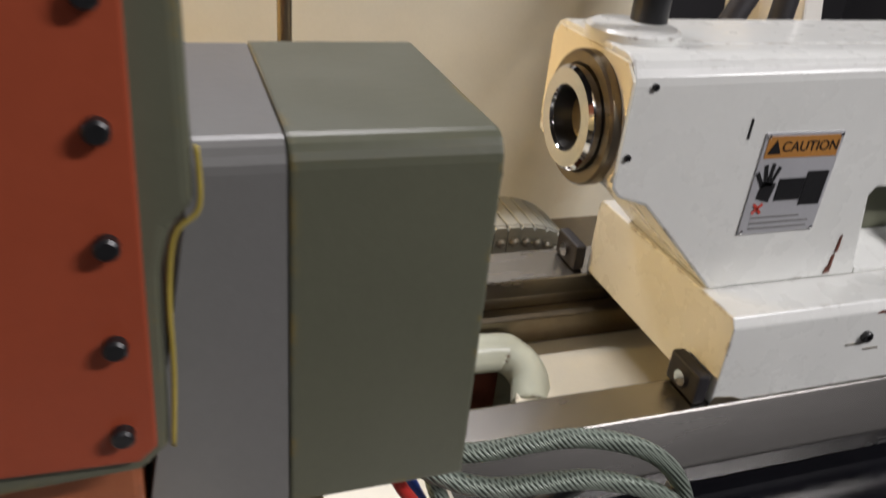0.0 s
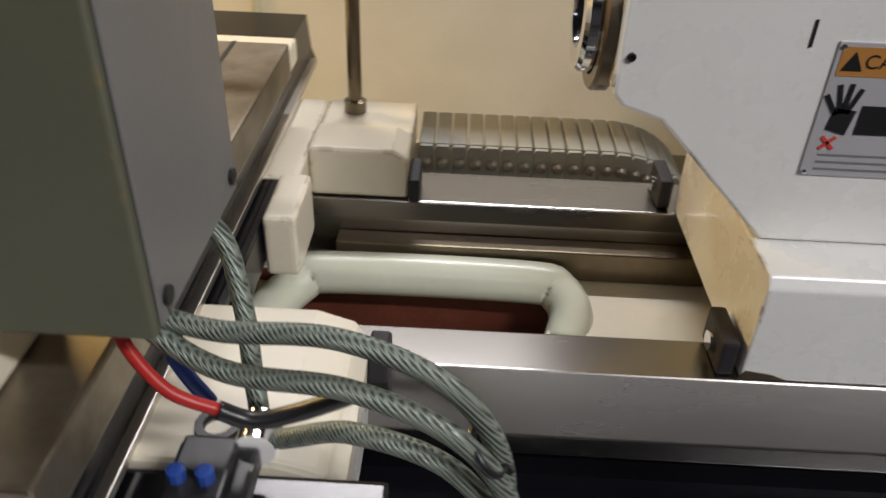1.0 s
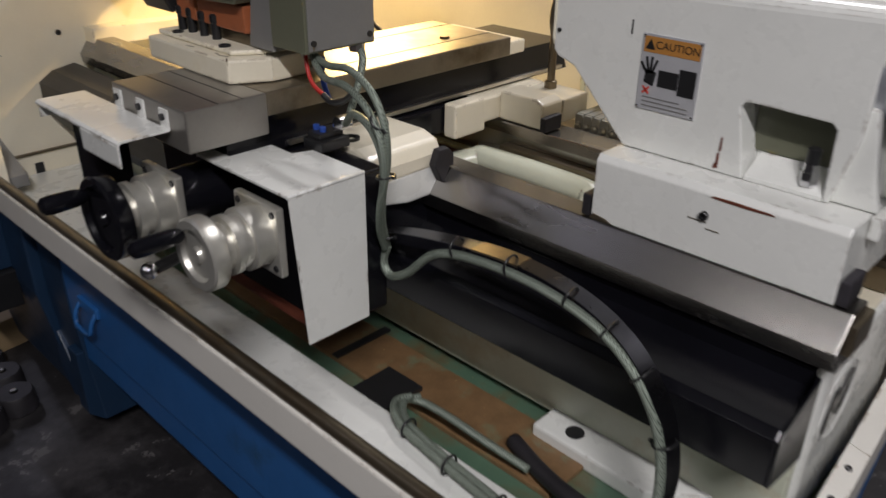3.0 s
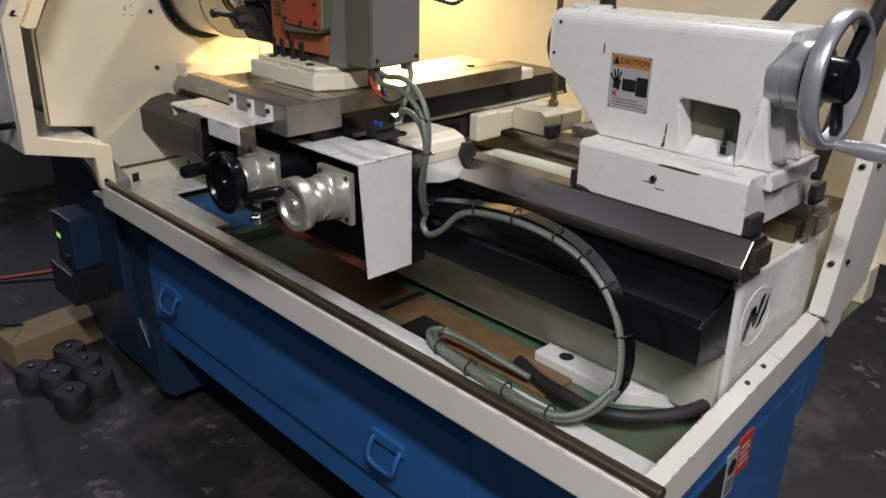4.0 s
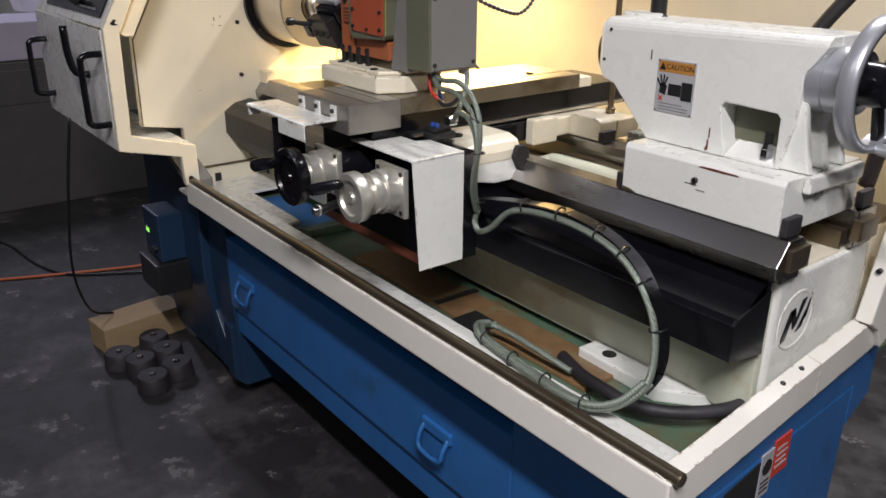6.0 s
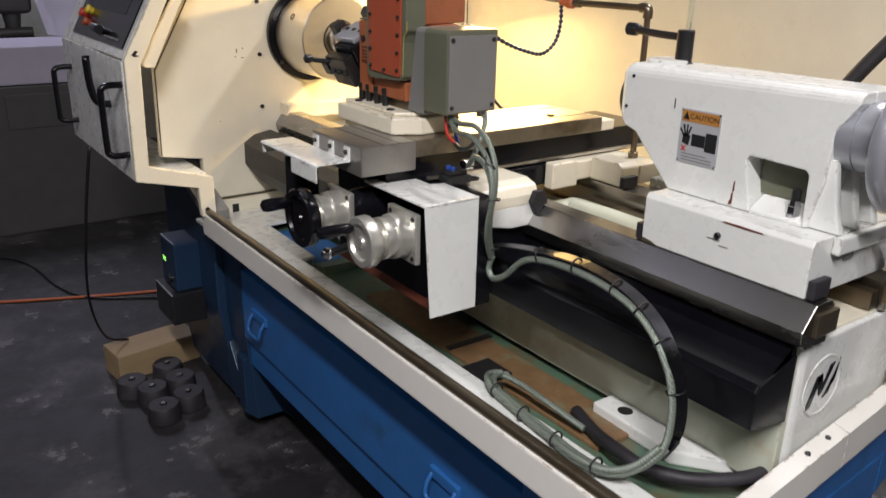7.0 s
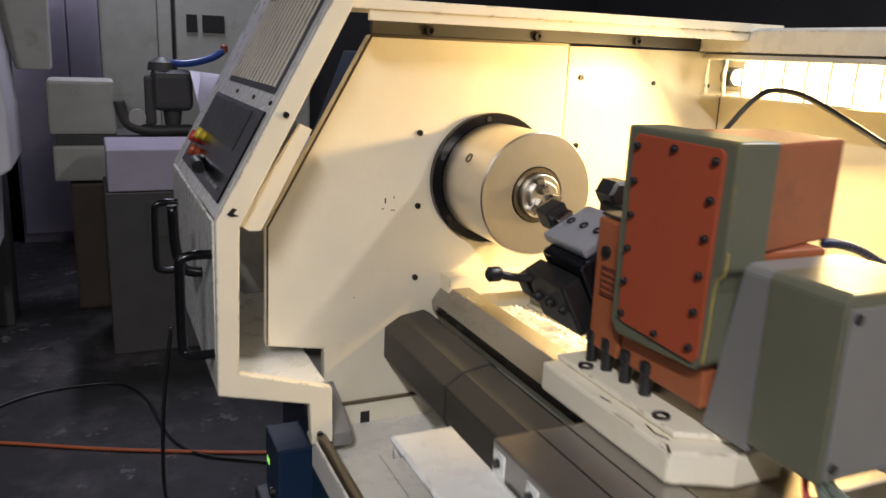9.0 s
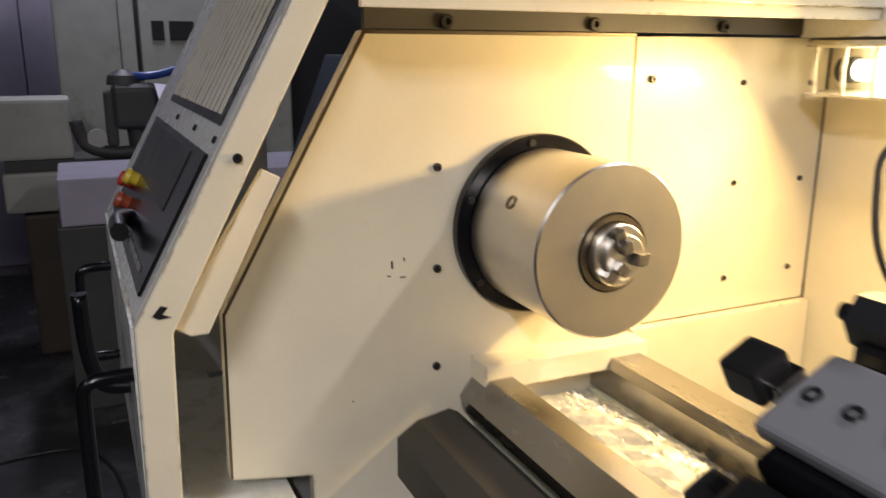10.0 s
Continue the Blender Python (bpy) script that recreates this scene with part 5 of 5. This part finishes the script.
for p, ax in (((0.41, 0.462, 1.103), ("Y", 80)), ((0.505, 0.462, 1.112), ("Y", 90)), ((0.60, 0.462, 1.104), ("Y", 105)), ((0.66, 0.460, 1.086), ("Y", 118)), ((0.712, 0.457, 1.048), ("Y", 132)), ((0.757, 0.450, 0.978), ("Y", 160))):
    tie(band, p, ax, 0.0145)
for p in ((0.70, 0.342, 0.848), (0.60, 0.346, 0.842), (0.50, 0.358, 0.838), (0.405, 0.372, 0.838)):
    tie(band, p, ("Y", 90), 0.0145)
solid("drain_hose", tube([(0.50, 0.500, 0.795), (0.58, 0.470, 0.800), (0.66, 0.448, 0.812), (0.72, 0.446, 0.814), (0.785, 0.486, 0.814), (0.835, 0.565, 0.815), (0.852, 0.666, 0.816), (0.856, 0.78, 0.816), (0.850, 0.90, 0.816)], 0.0125, 12), RUBBER, "black corrugated hose lying in the tray", "hose")

# ---- coolant line ----
cool = thing("coolant_line", (0.22, 0.93, 1.19), "coolant pipe with valve and a navy jointed nozzle", "coolant line")
PX, PY = 0.185, 0.958
part("riser", turned("z", (PX, PY), [(1.186, 0.012), (1.20, 0.012), (1.202, 0.0075), (1.520, 0.0075)], 14), OILED, cool, "slim steel riser pipe")
part("elbow", tube([(PX, PY, 1.512), (PX, PY, 1.528), (PX - 0.006, PY, 1.534), (PX - 0.022, PY, 1.534)], 0.0115, 12, 5), OILED, cool)
part("crossbar", turned("x", (PY, 1.534), [(PX - 0.02, 0.008), (-0.03, 0.008), (-0.031, 0.011), (-0.055, 0.011)], 14), OILED, cool)
part("valve", turned("x", (PY, 1.534), [(-0.05, 0.010), (-0.056, 0.015), (-0.075, 0.015), (-0.08, 0.010), (-0.10, 0.010)], 8, False), ORANGECABLE, cool, "brass and red valve")
part("valve_lever", tube([(-0.065, PY, 1.545), (-0.072, PY, 1.562), (-0.09, PY - 0.01, 1.575), (-0.125, PY - 0.015, 1.580)], 0.004, 8, 5), OILED, cool)
NOZ = smooth_line([(-0.10, PY, 1.525), (-0.095, 0.955, 1.478), (-0.086, 0.93, 1.434), (-0.083, 0.885, 1.409), (-0.07, 0.82, 1.420), (-0.055, 0.75, 1.440), (-0.025, 0.67, 1.468), (0.001, 0.60, 1.487), (0.02, 0.553, 1.495)], 4)


def turned_between(a, b):
    """One ball-and-socket segment of a jointed hose, from a to b."""
    bm = turned("z", (0, 0), [(0.0, 0.0026), (0.15, 0.0052), (0.40, 0.0058), (0.60, 0.0048), (0.75, 0.0030), (1.0, 0.0026)], 10)
    d = b - a
    m = Matrix.Translation(a) @ d.to_track_quat("Z", "Y").to_matrix().to_4x4() @ Matrix.Diagonal((1, 1, d.length, 1))
    bmesh.ops.transform(bm, matrix=m, verts=bm.verts)
    return bm


for a, b in zip(NOZ, NOZ[1:]):
    part("nozzle_joint", turned_between(a, b), NAVY, cool, "navy jointed nozzle segment")
solid("coolant_hose", tube([(-0.098, PY, 1.536), (-0.22, 1.0, 1.540), (-0.36, 1.06, 1.570), (-0.50, 1.10, 1.608), (-0.58, 1.11, 1.622), (-0.63, 1.10, 1.614), (-0.655, 1.06, 1.56), (-0.66, 1.03, 1.50), (-0.58, 0.99, 1.36), (-0.30, 0.97, 1.21), (-0.185, 0.965, 1.185)], 0.0055, 10), PLASTIC, "thin black hose looping in front of the splash guard", "hose")

# hoses hanging behind the tailstock
for name, pts, r in (("guard_hose", [(0.66, 0.985, 1.097), (0.655, 0.95, 1.26), (0.675, 0.92, 1.39), (0.76, 0.94, 1.53), (0.87, 1.00, 1.69)], 0.014),
                     ("guard_cable", [(0.60, 1.34, 1.70), (0.66, 1.30, 1.615), (0.76, 1.25, 1.575), (0.86, 1.18, 1.60), (0.93, 1.12, 1.68)], 0.007),
                     ("guard_hose", [(0.80, 1.02, 1.14), (0.83, 1.01, 1.32), (0.85, 1.02, 1.45), (0.875, 1.05, 1.56), (0.90, 1.12, 1.70)], 0.016)):
    solid(name, tube(pts, r, 10), RUBBER, "black hose hanging before the splash guard", "hose")

# ---- on the floor ----
wood = prism("y", 0.0, 0.345, [(-0.075, 0.0), (0.075, 0.0), (0.075, 0.115), (-0.075, 0.118)], 0.004)
bmesh.ops.transform(wood, matrix=pose(-1.645, 0.075, 0, 0, 0, 8), verts=wood.verts)
solid("timber_block", wood, WOOD, "worn sawn timber block on the floor", "timber block")


def puck():
    bm = turned("z", (0, 0), [(0, 0.058), (0.004, 0.061), (0.060, 0.056), (0.065, 0.052), (0.065, 0.014), (0.058, 0.012)], 24)
    ob = solid("rubber_foot_pad", bm, RUBBER, "round black machine foot pad lying on the floor", "foot pad", "foot pads on the floor")
    ORIGIN[ob.name] = Vector((0, 0, 0))
    part("pad_bolt", turned("z", (0, 0), [(0.056, 0.011), (0.070, 0.011), (0.071, 0.008)], 8, False), STEEL, ob)
    return ob


first = puck()
first.location = (-1.525, 0.260, 0)
for x, y, a in ((-1.465, 0.105, 20), (-1.395, 0.270, 50), (-1.370, 0.155, 80), (-1.257, 0.257, 110), (-1.215, 0.150, 140)):
    copy_thing(first, pose(x, y, 0, 0, 0, a))

drive = thing("drive_box", (-1.33, 0.28, 0.42), "dark blue-grey drive box with green digits, hung on the cabinet", "drive box")
part("case", block(-1.40, -1.24, 0.25, 0.345, 0.48, 0.66, 0.006), DARKBLUE, drive)
part("display", block(-1.375, -1.335, 0.2485, 0.2505, 0.565, 0.590, 0.001), PLASTIC, drive)
for k in range(2):
    part("digit", block(-1.372 + 0.018 * k, -1.360 + 0.018 * k, 0.2478, 0.2486, 0.569, 0.586, 0), LED, drive, "lit green digit")
part("lower_case", block(-1.41, -1.22, 0.22, 0.345, 0.36, 0.478, 0.006), PLASTIC, drive)
part("knob", turned("y", (-1.29, 0.52), [(0.252, 0.014), (0.238, 0.013), (0.236, 0.010)], 16), PLASTIC, drive)
solid("power_cord", tube([(-1.40, 0.30, 0.40), (-1.55, 0.52, 0.16), (-1.80, 0.60, 0.03), (-2.05, 0.62, 0.008), (-2.31, 0.49, 0.008), (-2.51, 0.19, 0.008), (-2.75, 0.08, 0.008), (-3.13, 0.02, 0.008), (-3.36, -0.11, 0.008), (-3.35, -0.45, 0.008), (-3.14, -0.76, 0.008), (-3.0, -1.2, 0.008)], 0.006, 8), PLASTIC, "black power cord trailing over the floor", "cable")
solid("hanging_cord", tube([(-1.15, 0.0, 1.06), (-1.25, -0.02, 0.8), (-1.45, -0.01, 0.45), (-1.62, 0.06, 0.20), (-1.70, 0.16, 0.124)], 0.005, 8), PLASTIC, "black cord hanging from the door handle", "cable")
solid("extension_cord", tube([(-3.2, -2.2, 0.008), (-3.1, -1.4, 0.008), (-2.95, -0.75, 0.008), (-2.65, -0.10, 0.008), (-2.41, 0.53, 0.008), (-2.3, 1.1, 0.008)], 0.007, 8), ORANGECABLE, "orange extension cord lying on the floor", "cable")

# ---- other machines, in the dim shop behind ----
cab = thing("tool_cabinet", (-4.0, 0.3, 0), "dark grey steel cabinet with a pale worktop in the dim shop", "cabinet")
part("carcass", block(-4.3, -3.76, -0.10, 1.3, 0.0, 0.892, 0.01), SHOPGREY, cab)
part("pale_top", block(-4.33, -3.74, -0.08, 1.35, 0.897, 1.112, 0.01), SHOPLILAC, cab)
part("drawer_front", block(-3.762, -3.755, 0.10, 0.48, 0.64, 0.84, 0.004), SHOPGREY, cab)
mill = thing("milling_machine", (-5.0, 0.2, 0), "pale grey-green milling machine with dark head", "milling machine")
part("table", block(-5.0, -4.6, -0.36, -0.05, 0.815, 1.03, 0.02), SHOPPALE, mill)
# dark block put in for the shade between table and saddle
part("table_shade", block(-4.95, -4.62, -0.34, 0.45, 1.032, 1.092, 0.004), SHOPGREY, mill)
part("saddle", block(-5.0, -4.6, -0.37, 0.0, 1.095, 1.412, 0.02), SHOPPALE, mill)
part("stand", block(-4.9, -4.62, -0.28, -0.09, 0.0, 0.80, 0.02), SHOPBROWN, mill, "dark wooden stand")
part("column", block(-5.9, -5.55, -0.05, 0.33, 0.0, 2.6, 0.02), SHOPPALE, mill)
part("column_flank", block(-5.95, -5.6, 0.335, 0.43, 0.0, 2.6, 0.01), SHOPPALE, mill)
part("head", join(block(-4.75, -4.55, 0.21, 0.45, 1.24, 1.49, 0.05, 3), block(-4.7, -4.58, 0.17, 0.23, 1.15, 1.45, 0.02), turned("z", (-4.65, 0.33), [(1.095, 0.04), (1.26, 0.06)], 20), turned("z", (-4.65, 0.28), [(1.48, 0.09), (1.53, 0.08), (1.56, 0.03)], 20)), SHOPGREY, mill, "dark machine head")
part("hand_crank", tube([(-4.6, 0.02, 1.30), (-4.6, 0.06, 1.17), (-4.6, 0.18, 1.12), (-4.62, 0.34, 1.12), (-4.62, 0.44, 1.12)], 0.035, 10, 5), SHOPGREY, mill)
part("crank_ring", turned("x", (0.12, 1.20), [(-4.60, 0.05), (-4.57, 0.05), (-4.57, 0.035)], 20), SHOPPALE, mill)
part("electrics_cabinet", block(-6.2, -5.62, 0.46, 1.45, 0.0, 2.7, 0.02), SHOPPALE, mill)
for y0, y1 in ((0.534, 0.611), (0.645, 0.803)):
    part("dark_switch", block(-5.622, -5.605, y0, y1, 1.725, 1.848, 0.004), PLASTIC, mill)
part("boom", tube([(-4.65, 0.29, 1.53), (-4.6, 0.38, 1.525), (-4.6, 0.467, 1.535), (-4.6, 0.575, 1.568), (-4.6, 0.64, 1.61)], 0.022, 10, 5), BLUEPLASTIC, mill, "dark blue boom with an orange tip")
part("boom_tip", turned("z", (-4.6, 0.645), [(1.60, 0.022), (1.64, 0.022), (1.65, 0.012)], 12), ORANGE, mill)
bm = bmesh.new()
rows = []
for i in range(9):
    a = i / 8
    rows.append([bm.verts.new((-4.50 + 0.10 * math.sin(2.6 * a), 0.425 + 0.5 * a + (0.07 * (1.49 - z) / 0.33) * (1 - a), z - 0.05 * a)) for z in (1.11, 1.31, 1.49)])
for a, b in zip(rows, rows[1:]):
    for k in range(2):
        bm.faces.new((a[k], a[k + 1], b[k + 1], b[k])).smooth = True
bmesh.ops.solidify(bm, geom=bm.faces[:], thickness=0.002)
part("paper_sheet", bm, PAPER, mill, "large white paper sheet")
for i in range(3):
    y0 = -2.6 + 0.95 * i
    cup = thing("cupboard", (-6.55, y0 + 0.42, 0), "pale lilac-lit cupboard against the far wall", "cupboard", "cupboards on the far wall")
    part("carcass", block(-6.6, -6.5, y0, y0 + 0.85, 0.0, 2.9, 0.01), SHOPLILAC, cup)
    for side in (0, 1):
        leaf = part("door", block(-6.499, -6.482, y0 + 0.02 + 0.41 * side, y0 + 0.42 + 0.41 * side, 0.08, 2.86, 0.006), SHOPLILAC, cup)
        part("handle", block(-6.481, -6.465, y0 + 0.375 + 0.085 * side, y0 + 0.39 + 0.085 * side, 1.1, 1.3, 0.004), SHOPGREY, leaf)
pale = thing("white_machine", (-3.0, -1.1, 0), "white rounded machine cover standing across the aisle", "machine")
part("cover", prism("x", -4.4, -3.75, [(-0.505, 1.02), (-0.503, 1.30), (-0.53, 1.58), (-0.565, 1.84), (-0.64, 2.3), (-1.6, 2.3), (-1.6, 0.54), (-0.63, 0.54), (-0.61, 0.955)], 0.02, 3), SHOPWHITE, pale)
part("stand", block(-4.35, -3.85, -1.5, -0.70, 0.0, 0.539, 0.01), SHOPGREY, pale)
part("side_cabinet", prism("x", -4.75, -4.41, [(-0.50, 1.475), (-0.33, 1.475), (-0.32, 2.2), (-0.62, 2.2), (-0.58, 1.8)], 0.01), SHOPPALE, pale, "grey cabinet on the machine's flank")
part("flank_column", block(-4.75, -4.41, -1.4, -0.62, 0.0, 2.2, 0.01), SHOPGREY, pale)
for cx, cy, watts, tone in LAMPS:
    solid("ceiling_light", prism("x", cx - 0.78, cx + 0.78, [(cy - 0.1, 3.70), (cy - 0.07, 3.58), (cy + 0.07, 3.58), (cy + 0.1, 3.70)], 0.004), SHOPPALE, "pale fluorescent ceiling light fitting", "ceiling light", "ceiling lights")
